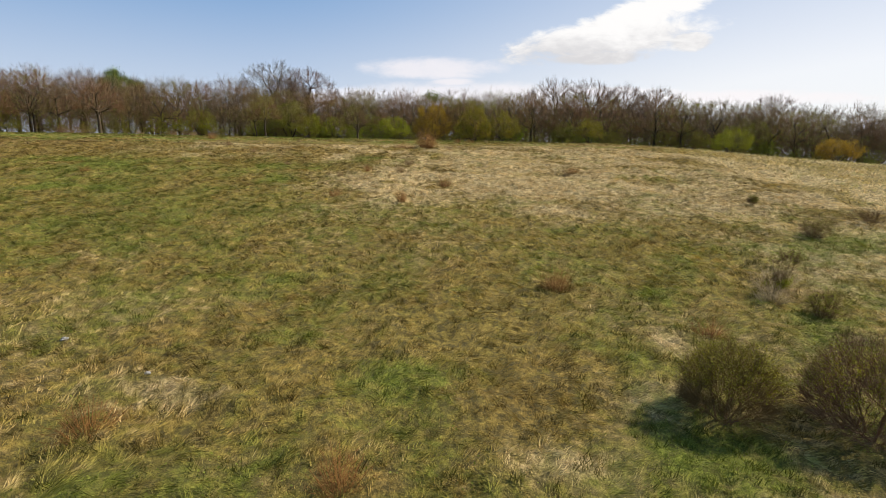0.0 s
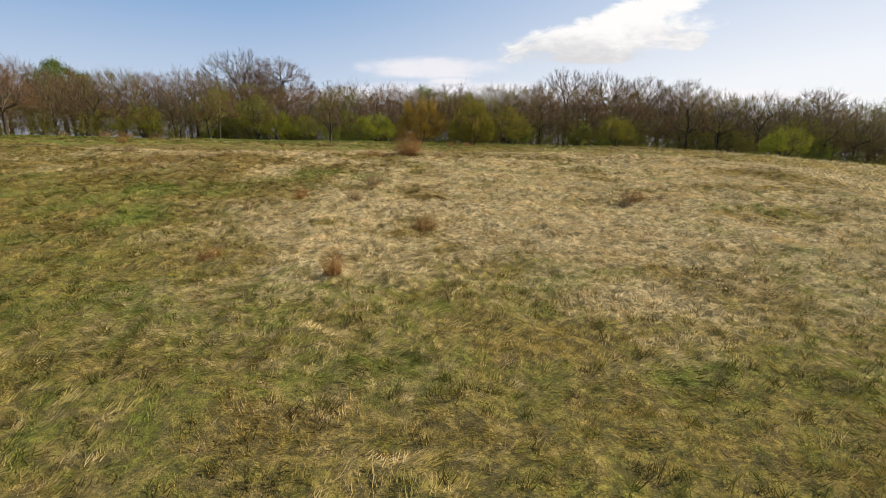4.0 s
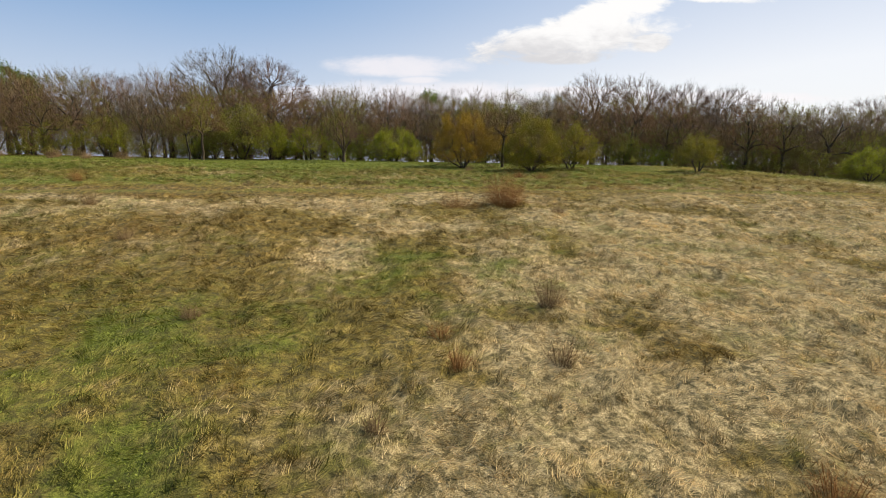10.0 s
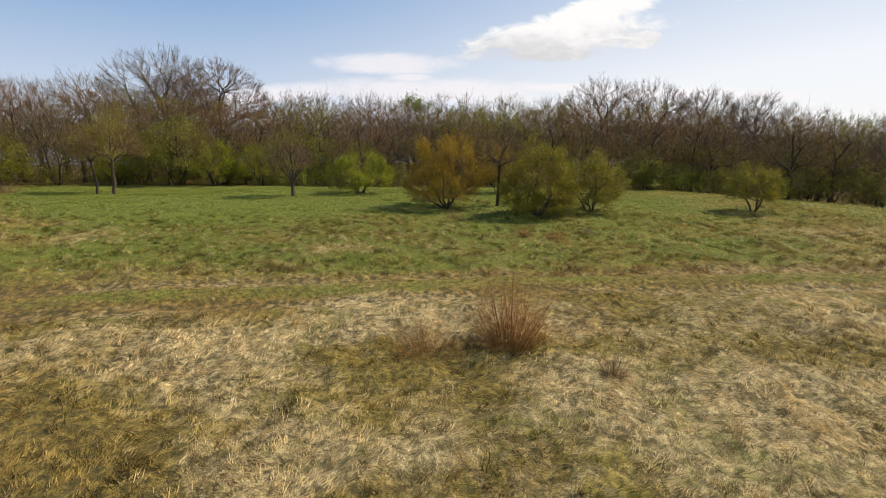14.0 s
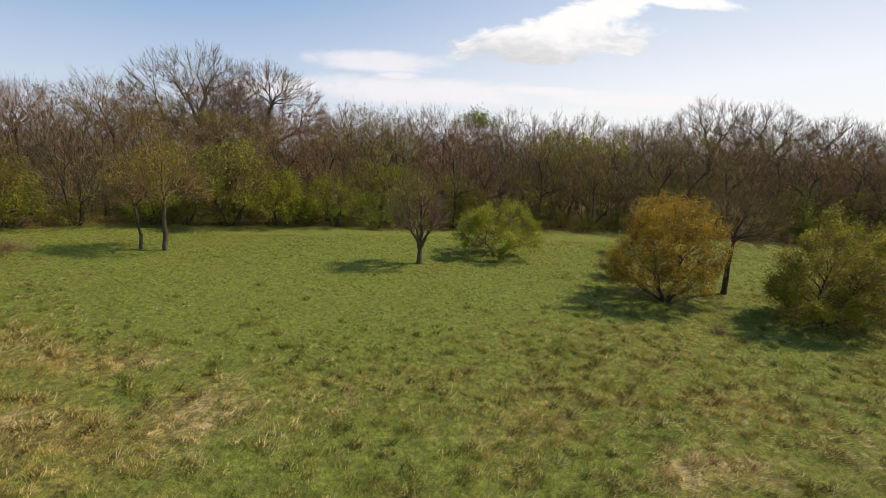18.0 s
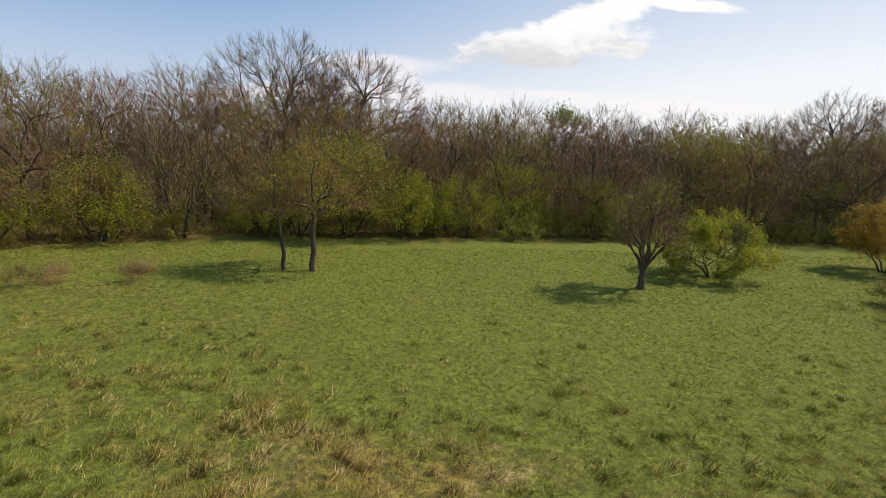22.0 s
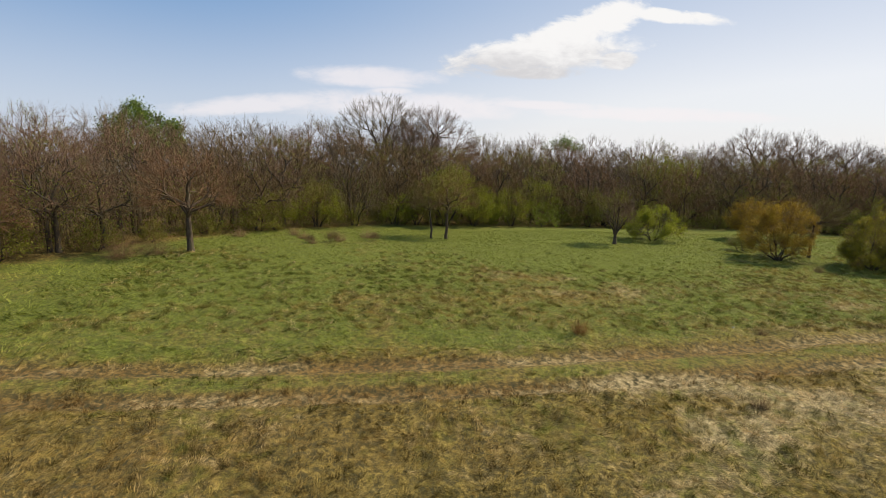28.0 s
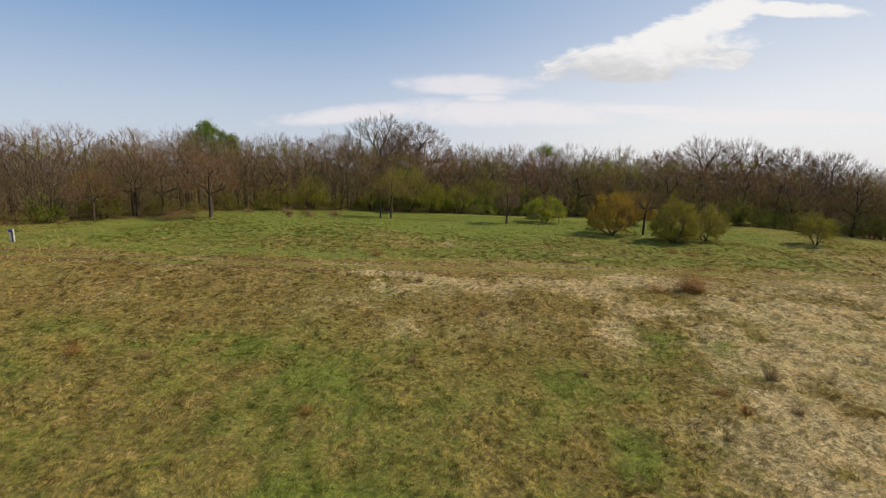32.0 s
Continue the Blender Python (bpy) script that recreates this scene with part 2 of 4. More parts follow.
LEAF_OLIVE = make_leaf("leaves_olive", (0.121, 0.121, 0.0179), (0.227, 0.218, 0.0308), (0.373, 0.356, 0.0551))
LEAF_IVY = make_leaf("leaves_dark_green", (0.0506, 0.0885, 0.0152), (0.127, 0.19, 0.0253), (0.304, 0.392, 0.0569))
PAINT_WHITE = make_plain("white_painted_wood", (0.62, 0.60, 0.54), (0.78, 0.76, 0.70))
PAINT_BLUE = make_plain("blue_paint", (0.03, 0.05, 0.32), (0.05, 0.08, 0.45))
WOOD_DARK = make_plain("dark_weathered_wood", (0.05, 0.042, 0.035), (0.12, 0.10, 0.08))
STONE = make_plain("pale_stone", (0.20, 0.185, 0.16), (0.36, 0.34, 0.30), 20.0, 0.9)
YELLOW = make_plain("yellow_petals", (0.75, 0.55, 0.01), (0.85, 0.70, 0.02), 60.0, 0.6)
GREEN_STALK = make_plain("green_stalk", (0.10, 0.17, 0.03), (0.16, 0.24, 0.05), 30.0)


# The ground: the fall of the hill along y, and a light fall towards +x.
GROUND_Y = (-900, -60, 0, 8.4, 15, 24.5, 29.4, 32.6, 39, 42.3, 45.5, 51.7, 60, 66, 73, 80, 90, 110, 160, 400, 3000)
GROUND_Z = (-9, -3, -0.3, 0.25, 0.75, 1.9, 2.55, 3.0, 3.45, 3.87, 4.15, 4.6, 4.72, 4.77, 4.75, 4.5, 4.0, 3.2, 0.5, -40, -140)
WOOD_X = (-75, -56, -50, -44, -37, -31, -20, 0, 10, 32, 60, 95, 140)
WOOD_Y = (40, 55, 62, 70, 77, 81, 83, 84, 83, 78, 72, 60, 40)
TRACK_X = (-400, -60, -41, -33, -26, -17, -8, 2, 14, 30, 60, 400)
TRACK_Y = (30, 46.4, 47.4, 47.6, 47.9, 48.8, 50.0, 50.8, 50.7, 50.2, 49, 35)


def lattice(x, y, seed):
    """A smooth random field with features about 1 m wide, 0 to 1."""
    xi, yi = np.floor(x).astype(np.int64), np.floor(y).astype(np.int64)
    fx, fy = x - xi, y - yi
    fx, fy = fx * fx * (3 - 2 * fx), fy * fy * (3 - 2 * fy)

    def corner(a, b):
        h = (a * 374761393 + b * 668265263 + seed * 974711) & 0xFFFFFFFF
        h = ((h ^ (h >> 13)) * 1274126177) & 0xFFFFFFFF
        return ((h ^ (h >> 16)) & 0xFFFF) / 65535.0

    low = corner(xi, yi) * (1 - fx) + corner(xi + 1, yi) * fx
    high = corner(xi, yi + 1) * (1 - fx) + corner(xi + 1, yi + 1) * fx
    return low * (1 - fy) + high * fy


def field(x, y, size, seed, octaves=3):
    total, weight, amp = 0.0, 0.0, 1.0
    for k in range(octaves):
        total = total + amp * lattice(x / size * 2**k + 17.3 * k, y / size * 2**k - 9.1 * k, seed + k)
        weight, amp = weight + amp, amp * 0.5
    return total / weight


def step01(a, b, v):
    s = np.clip((v - a) / (b - a), 0, 1)
    return s * s * (3 - 2 * s)


def track_line(x):
    return np.interp(x, TRACK_X, TRACK_Y)


def rut_depth(x, y):
    """1 in the two wheel ruts of the track, 0 beside them."""
    off = np.abs(y - track_line(x) + 0.25 * (field(x, y * 0, 6, 71) - 0.5))
    return np.exp(-(((off - 0.95) / 0.42) ** 4))


def lane(x, y):
    """1 on the mown and driven strip of the track, 0 beside it."""
    return np.exp(-(((y - track_line(x)) / 1.35) ** 4))


def blob(x, y, cx, cy, rx, ry):
    return np.exp(-(((x - cx) / rx) ** 2 + ((y - cy) / ry) ** 2))


def base_height(x, y):
    x, y = np.asarray(x, float), np.asarray(y, float)
    z = sum(np.interp(y + d, GROUND_Y, GROUND_Z) for d in (-1.5, 0, 1.5)) / 3
    z = z - 0.35 * blob(x, y, -26, 76.5, 8, 4.5)
    return z - 0.02 * np.clip(x, -60, 60) - 0.06 * np.clip(np.sqrt(np.maximum(x - 18, 0) ** 2 + 9) - 3, 0, 90)


def ground_height(x, y):
    """The height of the turf, with its hummocks, tussocks and ruts."""
    x, y = np.asarray(x, float), np.asarray(y, float)
    rough = tussocks(x, y) * (1 - 0.75 * lane(x, y))
    z = base_height(x, y) + 0.25 * (field(x, y, 7, 5, 2) - 0.5)
    z = z + rough * (0.26 * (field(x, y, 0.95, 11, 2) - 0.5) + 0.24 * (field(x, y, 0.5, 13, 2) - 0.5))
    return z - 0.12 * rut_depth(x, y)


def tussocks(x, y):
    """How rough the turf is: coarse before the track, smoother on the grazed top."""
    return 1.0 - 0.72 * step01(50, 60, y + 5 * (field(x, y, 9, 31) - 0.5))


# Patches of fresh green, of pale straw and of rusty dead growth: centre and half sizes.
GREEN = ((-19.6, 26.3, 4.0, 1.6), (-4.9, 15.3, 2.5, 1.6), (-0.7, 9.5, 1.2, 0.9), (6.2, 15.9, 1.1, 1.3), (4.2, 10.6, 0.7, 1.1), (4.0, 7.4, 1.0, 0.8), (-5.1, 6.4, 0.8, 0.5), (-5.7, 37.1, 1.2, 2.0), (-7.7, 33.4, 1.0, 1.3), (-12.0, 34.1, 2.6, 1.6),
         (-9.2, 30.1, 1.4, 1.1), (-2.0, 30.9, 0.5, 0.6), (-9.2, 26.8, 0.7, 0.6), (-0.5, 40.8, 0.5, 1.9), (-2.7, 38.0, 0.9, 1.1), (-1.8, 36.8, 0.8, 1.0), (-5.5, 39.4, 1.3, 0.7), (-28.7, 36.0, 4.0, 1.6), (-23.8, 36.7, 1.8, 1.1), (-20.0, 33.0, 3.0, 1.5))
HILL_GREEN = ((-29.1, 59.0, 4.0, 2.2), (-17.1, 76.3, 8.6, 4.3), (-12.9, 55.1, 2.0, 0.9), (-15.1, 66.2, 6.7, 4.7), (-41.0, 56.0, 5.0, 3.0), (-36.0, 62.0, 4.0, 3.0))
STRAW = ((6.2, 16.9, 1.2, 1.0), (5.3, 11.2, 0.5, 0.8), (4.2, 9.2, 0.6, 1.1), (-4.8, 9.0, 1.3, 0.6), (1.6, 7.2, 1.3, 0.6), (14.5, 16.8, 2.4, 5.0), (6.0, 34.5, 9.0, 6.0), (0.2, 34.2, 3.6, 3.4), (-1.6, 28.7, 2.2, 2.4), (-7.6, 40.0, 0.9, 1.6), (-3.3, 37.9, 0.7, 0.6),
         (0.4, 37.6, 1.2, 1.2), (-6.7, 41.9, 1.5, 1.2), (6.9, 40.0, 2.0, 3.0), (2.6, 38.7, 1.6, 1.8), (0.7, 44.5, 2.4, 2.0), (-3.7, 42.9, 2.5, 1.5), (-19.7, 45.5, 6.1, 2.2), (-6.0, 46.4, 5.5, 2.2), (-18.5, 40.5, 3.4, 2.0), (12, 43, 8, 5), (20, 26, 8, 9), (4.5, 29, 5, 4))
HILL_STRAW = ((-30.5, 64.4, 2.0, 1.9), (-19.9, 59.3, 3.4, 1.8), (-18.8, 57.3, 2.6, 2.2), (-6.7, 54.5, 1.4, 0.8), (-23.5, 59.9, 1.8, 2.2), (-4.9, 59.6, 1.1, 0.9), (-31.8, 70.7, 2.8, 2.2))
RUST = ((-6.0, 7.9, 0.7, 0.9), (-1.4, 6.8, 0.8, 0.5), (-11.3, 29.9, 1.2, 1.1), (-8.5, 27.9, 0.6, 0.5), (-6.9, 30.0, 0.6, 0.5), (-11.0, 28.1, 1.0, 0.9), (-3.1, 46.6, 1.7, 1.0), (-13.4, 41.8, 2.6, 3.0), (-37.0, 42.0, 4.5, 3.1), (-31.6, 44.6, 6.0, 1.4), (-1.7, 35.9, 0.8, 0.5), (-14, 23, 4, 3))


def cover(x, y):
    """What grows where: shares of fresh green, of pale straw and of rust-brown, and how light its strands are."""
    n1, n2, n3, n4 = field(x, y, 5, 41), field(x, y, 1.6, 47), field(x, y, 12, 53), field(x * 0.8, y * 1.2, 2.2, 49, 4)
    wander = y + 4 * (n3 - 0.5)
    top = step01(50.5, 53, wander - track_line(x) + 50) * 1.0
    lush = step01(58, 66, wander)
    green = 0.22 + 0.55 * (n2 - 0.5) + 0.3 * (n1 - 0.5) + 0.44 * top + 0.2 * lush
    straw = 0.22 + 0.7 * (n1 - 0.45) + 0.5 * (n4 - 0.5) - 0.22 * top - 0.3 * lush + 0.25 * (n2 - 0.5)
    rust = 0.3 + 0.6 * (field(x, y, 3, 61) - 0.5) - 0.26 * top - 0.1 * lush
    near = 1 - top
    early, side = 1 - step01(18, 30, y), near * step01(-3, -14, x) * step01(15, 22, y) * (1 - 0.8 * step01(35, 40, y))
    green, straw, rust = green + 0.2 * early + 0.22 * side, straw - 0.12 * early - 0.4 * side, rust - 0.12 * side
    straw = straw - 0.2 * near * step01(-22, -32, x)
    for c in GREEN:
        b = blob(x, y, *c)
        green, straw, rust = green + 0.32 * b * np.clip(2.4 * (n2 - 0.25), 0, 1), straw - 0.22 * b, rust - 0.3 * b
    for c in STRAW:
        straw = straw + (0.75 if c[1] > 12 else 0.5) * blob(x, y, *c) * np.clip(3.4 * (n4 - 0.26), 0, 1.8) * near
    for c in RUST:
        rust = rust + 0.3 * blob(x, y, *c) * near
    for c in HILL_GREEN:
        b = blob(x, y, *c) * top
        green, straw, rust = green + 0.3 * b, straw - 0.25 * b, rust - 0.3 * b
    for c in HILL_STRAW:
        b = blob(x, y, *c) * np.clip(3.0 * (n4 - 0.3), 0, 1.5) * top
        green, straw, rust = green - 0.26 * b, straw + 0.2 * b, rust + 0.12 * b
    drier = top * step01(8, 20, x)
    green, straw = green - 0.3 * drier, straw + 0.32 * drier
    # tree shade put into the cover: browner and darker from the wood's edge inward
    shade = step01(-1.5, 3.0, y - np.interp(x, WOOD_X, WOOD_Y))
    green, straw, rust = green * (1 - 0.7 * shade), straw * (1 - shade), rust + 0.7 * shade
    strip = lane(x, y)
    green, straw, rust = green + 0.25 * strip, straw - 0.25 * strip, rust + 0.02 * strip
    worn = rut_depth(x, y) * (0.8 + 0.3 * step01(-6, -26, x))
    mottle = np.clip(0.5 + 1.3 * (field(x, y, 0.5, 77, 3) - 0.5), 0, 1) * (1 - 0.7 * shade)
    return np.stack([np.clip(green - 0.95 * worn, 0, 1), np.clip(straw + 0.42 * worn, 0, 1), np.clip(rust + 0.6 * worn, 0, 1), mottle], -1)


# ---- mesh helpers ----
def raw_mesh(name, verts, faces, material, cov=None, smooth=False):
    """One mesh from arrays: verts (n, 3), faces a list of (m, k) index arrays."""
    me = bpy.data.meshes.new(name)
    verts = np.asarray(verts, np.float32)
    me.vertices.add(len(verts))
    me.vertices.foreach_set("co", verts.ravel())
    loops = np.concatenate([np.asarray(f).ravel() for f in faces]).astype(np.int32)
    sizes = np.concatenate([np.full(len(f), np.asarray(f).shape[1]) for f in faces]).astype(np.int32)
    starts = np.concatenate([[0], np.cumsum(sizes)[:-1]]).astype(np.int32)
    me.loops.add(len(loops))
    me.loops.foreach_set("vertex_index", loops)
    me.polygons.add(len(sizes))
    me.polygons.foreach_set("loop_start", starts)
    me.polygons.foreach_set("loop_total", sizes)
    if cov is not None:
        attr = me.attributes.new("cover", "FLOAT_COLOR", "POINT")
        attr.data.foreach_set("color", np.asarray(cov, np.float32).ravel())
    me.materials.append(material)
    me.update(calc_edges=True)
    me.validate()
    if smooth:
        me.polygons.foreach_set("use_smooth", np.ones(len(sizes), bool))
    return me


def part(name, me, parent, label=""):
    ob = new(name, me)
    ob.parent = parent
    if label:
        tagged(ob, label)
    return ob


def tubes(segs, sides):
    """Verts and quads of tapered tubes; segs (n, 8): two ends and two radii."""
    segs = np.asarray(segs, float)
    a, b, ra, rb = segs[:, :3], segs[:, 3:6], segs[:, 6], segs[:, 7]
    d = b - a
    d = d / np.maximum(np.linalg.norm(d, axis=1, keepdims=True), 1e-6)
    b = b + d * np.minimum(rb, 0.05)[:, None]
    ref = np.where(np.abs(d[:, 2:]) > 0.9, np.array([[1.0, 0, 0]]), np.array([[0, 0, 1.0]]))
    u = np.cross(d, ref)
    u = u / np.linalg.norm(u, axis=1, keepdims=True)
    w = np.cross(d, u)
    ang = np.arange(sides) * 2 * np.pi / sides
    ring = u[:, None] * np.cos(ang)[None, :, None] + w[:, None] * np.sin(ang)[None, :, None]
    verts = np.concatenate([a[:, None] + ring * ra[:, None, None], b[:, None] + ring * rb[:, None, None]], 1).reshape(-1, 3)
    k = np.arange(sides)
    quad = np.stack([k, (k + 1) % sides, (k + 1) % sides + sides, k + sides], 1)
    faces = (np.arange(len(segs))[:, None, None] * 2 * sides + quad[None]).reshape(-1, 4)
    return verts, [faces]


def spikes(segs):
    """Verts and triangles of fine three-sided twigs that run out to a point."""
    segs = np.asarray(segs, float)
    a, b, ra = segs[:, :3], segs[:, 3:6], segs[:, 6]
    d = b - a
    d = d / np.maximum(np.linalg.norm(d, axis=1, keepdims=True), 1e-6)
    u = np.cross(d, np.array([0.31, 0.52, 0.79]))
    u = u / np.maximum(np.linalg.norm(u, axis=1, keepdims=True), 1e-6)
    w = np.cross(d, u)
    verts = np.stack([a + u * ra[:, None], a + (-0.5 * u + 0.87 * w) * ra[:, None], a + (-0.5 * u - 0.87 * w) * ra[:, None], b], 1).reshape(-1, 3)
    tri = np.array([[0, 1, 3], [1, 2, 3], [2, 0, 3]])
    return verts, [(np.arange(len(segs))[:, None, None] * 4 + tri[None]).reshape(-1, 3)]


def slivers(rng, segs):
    """The finest twigs, one narrow triangle each."""
    a, b, r = segs[:, :3], segs[:, 3:6], segs[:, 6]
    side = np.cross(b - a, rng.normal(size=a.shape))
    side = side / np.maximum(np.linalg.norm(side, axis=1, keepdims=True), 1e-6) * r[:, None]
    verts = np.stack([a - side, a + side, b], 1).reshape(-1, 3)
    return verts, [np.arange(3 * len(segs)).reshape(-1, 3)]


def leaves(rng, centres, size):
    """Folded diamond leaves at the centres, turned at random."""
    n = len(centres)
    d = rng.normal(size=(n, 3))
    d /= np.linalg.norm(d, axis=1, keepdims=True)
    up = rng.normal(size=(n, 3)) * 0.7 + np.array([0, 0, 1.0])
    s = np.cross(d, up)
    s /= np.maximum(np.linalg.norm(s, axis=1, keepdims=True), 1e-6)
    nrm = np.cross(s, d)
    h = (size * rng.uniform(0.6, 1.3, n))[:, None]
    verts = np.stack([centres - d * h, centres + s * h * 0.55 + nrm * h * 0.18, centres + d * h, centres - s * h * 0.55 + nrm * h * 0.18], 1).reshape(-1, 3)
    tri = np.array([[0, 1, 2], [0, 2, 3]])
    return verts, [(np.arange(n)[:, None, None] * 4 + tri[None]).reshape(-1, 3)]


# ---- growing plants ----
def skeleton_of(rng, height, width, base, count, trunk, twig, stems=1, rise=0.45, lump=0.35, outward=0.45, lean=0.0, low=0.42, direct=0.22):
    """Grows a branching frame towards points spread through a lumpy dome. Returns rows of (end, end, radius, radius, stem, load)."""
    way = rng.normal(size=(count, 3))
    way /= np.linalg.norm(way, axis=1, keepdims=True)
    bumps = lattice(way[:, 0] * 2.2 + 9 + way[:, 2] * 1.4, way[:, 1] * 2.2 + 5 - way[:, 2], int(rng.integers(1, 9999)))
    far = rng.uniform(0, 1, count) ** outward * (1 - lump + 1.6 * lump * bumps)
    pts = way * far[:, None]
    middle = base + (height - base) * low
    pts[:, 2] = np.where(pts[:, 2] < 0, pts[:, 2] * (middle - base) / (height - middle), pts[:, 2])
    pts = np.stack([pts[:, 0] * width / 2, pts[:, 1] * width / 2, middle + pts[:, 2] * (height - middle)], 1)
    pts = pts[pts[:, 2] > max(base * 0.8, 0.08)]
    nodes, parent, stem, heading = [], [], [], []
    steps = 6
    for s in range(stems):
        a = 2 * np.pi * (s + rng.uniform(0, 0.7)) / stems
        out = np.array([np.cos(a), np.sin(a), 0])
        p = out * (trunk * 0.9 if stems > 1 else 0) + np.array([0, 0, -0.25])
        goal = np.array([lean * height, 0, height * rise]) if stems == 1 else out * width * 0.22 + np.array([0, 0, height * rise])
        last = -1
        for k in range(steps + 1):
            nodes.append(p.copy()), parent.append(last), stem.append(s)
            d = goal - p
            heading.append(d / max(np.linalg.norm(d), 1e-6))
            last = len(nodes) - 1
            p = p + (goal - p) / max(steps - k, 1) + rng.normal(size=3) * np.array([1, 1, 0.2]) * height * rise * 0.022
    foot = np.array([0, 0, height * rise * 0.6])
    order = np.argsort(np.linalg.norm((pts - foot) * np.array([1, 1, 0.85]), axis=1))
    total = len(nodes) + len(pts)
    place, head = np.zeros((total, 3)), np.zeros((total, 3))
    place[: len(nodes)], head[: len(nodes)] = nodes, heading
    n = len(nodes)
    run = np.zeros(total)
    run[:n] = np.linalg.norm(place[:n] - place[0], axis=1)
    usable = np.ones(total, bool)
    usable[:n] = place[:n, 2] > base * 0.75
    for i in order:
        p = pts[i]
        d = p - place[:n]
        dist = np.linalg.norm(d, axis=1) + 1e-6
        turn = 1 - (d * head[:n]).sum(1) / dist
        best = int(np.argmin(dist * (1 + 1.1 * turn) + direct * run[:n] + 1e6 * ~usable[:n]))
        run[n] = run[best] + dist[best]
        place[n], head[n] = p, 0.6 * d[best] / dist[best] + 0.4 * head[best] + np.array([0, 0, 0.1])
        head[n] /= np.linalg.norm(head[n])
        parent.append(best), stem.append(stem[best])
        n += 1
    load = np.ones(n)
    for i in range(n - 1, -1, -1):
        if parent[i] >= 0:
            load[parent[i]] += load[i]
    # limbs run smoothly: each joint moves towards the line between its parent and its heaviest shoot
    main = np.full(n, -1)
    for i in range(stems * (steps + 1), n):
        if main[parent[i]] < 0 or load[i] > load[main[parent[i]]]:
            main[parent[i]] = i
    mid = np.array([i for i in range(1, n) if main[i] >= 0 and parent[i] >= 0])
    par_of = np.array(parent)
    for _ in range(2):
        place[mid] = 0.4 * place[mid] + 0.3 * (place[par_of[mid]] + place[main[mid]])
    power = math.log(trunk / twig) / math.log(max(load[: stems * (steps + 1)].max(), 8))
    radius = twig * load**power
    radius[: stems * (steps + 1)] *= 1.0
    kids = np.array([i for i in range(n) if parent[i] >= 0])
    par = np.array(parent)[kids]
    start = np.minimum(radius[par], radius[kids] * 1.25)
    rows = np.c_[place[par], place[kids], start, radius[kids], np.array(stem)[kids], load[kids]]
    foot_rows = rows[:, 2] < -0.2
    rows[foot_rows, 6] *= 1.5
    return rows


def joined(pieces):
    """Verts and faces of several pieces as one."""
    verts, faces, base = [], [], 0
    for v, f in pieces:
        verts.append(v)
        faces += [x + base for x in f]
        base += len(v)
    return np.concatenate(verts), faces


def plant(name, seed, height, width, base, trunk, bark, twig, count=320, spray=4, spray_len=0.9, twig_r=0.011, stems=1, rise=0.45, lump=0.35,
          leaf=None, leaf_n=0, leaf_size=0.08, leaf_from=0.1, gaps=0.3, clump=1.6, outward=0.45, lean=0.0, low=0.42, up=0.25, thick=7, direct=0.22, flat=False, wild=0.62):
    """A tree or shrub at the origin, under one Empty: its trunk or each stem with its limbs, the crown of twigs, the foliage."""
    rng = np.random.default_rng(seed)
    rows = skeleton_of(rng, height, width, base, count, trunk, twig_r, stems, rise, lump, outward, lean, low, direct)
    root = new(name)
    heavy = rows[:, 9] > thick
    nm = "trunk" if stems == 1 else "stem"
    for s in range(stems):
        mine = rows[heavy & (rows[:, 8] == s)]
        if len(mine):
            part(nm, raw_mesh(nm, *tubes(mine, 6), bark, smooth=True), root)
    light = rows[~heavy]
    outer = rows[rows[:, 9] < 6]
    k = np.repeat(np.arange(len(outer)), spray)
    a, b = outer[k, :3], outer[k, 3:6]
    at = a + (b - a) * rng.uniform(0.3, 1.0, (len(k), 1))
    d = (b - a) / np.maximum(np.linalg.norm(b - a, axis=1, keepdims=True), 1e-6)
    radial = at - np.array([0, 0, base + 0.25 * (height - base)])
    radial /= np.maximum(np.linalg.norm(radial, axis=1, keepdims=True), 1e-6)
    d = d * 0.4 + radial * 0.55 + np.array([0, 0, up]) + rng.normal(size=d.shape) * wild
    d /= np.linalg.norm(d, axis=1, keepdims=True)
    ends = at + d * (spray_len * rng.uniform(0.4, 1.25, len(k)))[:, None]
    ends[:, 2] = np.maximum(ends[:, 2], 0.03)
    shoots = np.c_[at, ends, np.full(len(k), twig_r * 0.85), np.zeros(len(k))]
    # every shoot carries two finer ones
    k2 = np.repeat(np.arange(len(k)), 2)
    at2 = at[k2] + (ends - at)[k2] * rng.uniform(0.25, 0.9, (len(k2), 1))
    d2 = d[k2] + rng.normal(size=(len(k2), 3)) * 0.6
    ends2 = at2 + d2 * (spray_len * 0.5 * rng.uniform(0.4, 1.2, len(k2)))[:, None]
    ends2[:, 2] = np.maximum(ends2[:, 2], 0.03)
    finest = slivers(rng, np.c_[at2, ends2, np.full(len(k2), twig_r * 0.6)])
    fine = joined([slivers(rng, shoots) if flat else spikes(shoots), finest])
    part("crown", raw_mesh("crown", *joined([tubes(light, 3), fine]), twig), root)
    if leaf and leaf_n:
        tips = np.concatenate([at + (ends - at) * f for f in (0.3, 0.65, 1.0)])
        tips = tips[tips[:, 2] > leaf_from * height]
        # leaves gather in clumps, so that gaps stay between them
        keep = lattice(tips[:, 0] * clump + 50, tips[:, 1] * clump + tips[:, 2] * clump * 0.9, seed) > gaps
        tips = tips[keep] if keep.sum() > 20 else tips
        pick = tips[rng.integers(0, len(tips), leaf_n)] + rng.normal(size=(leaf_n, 3)) * leaf_size * 1.3
        pick[:, 2] = np.maximum(pick[:, 2], 0.04)
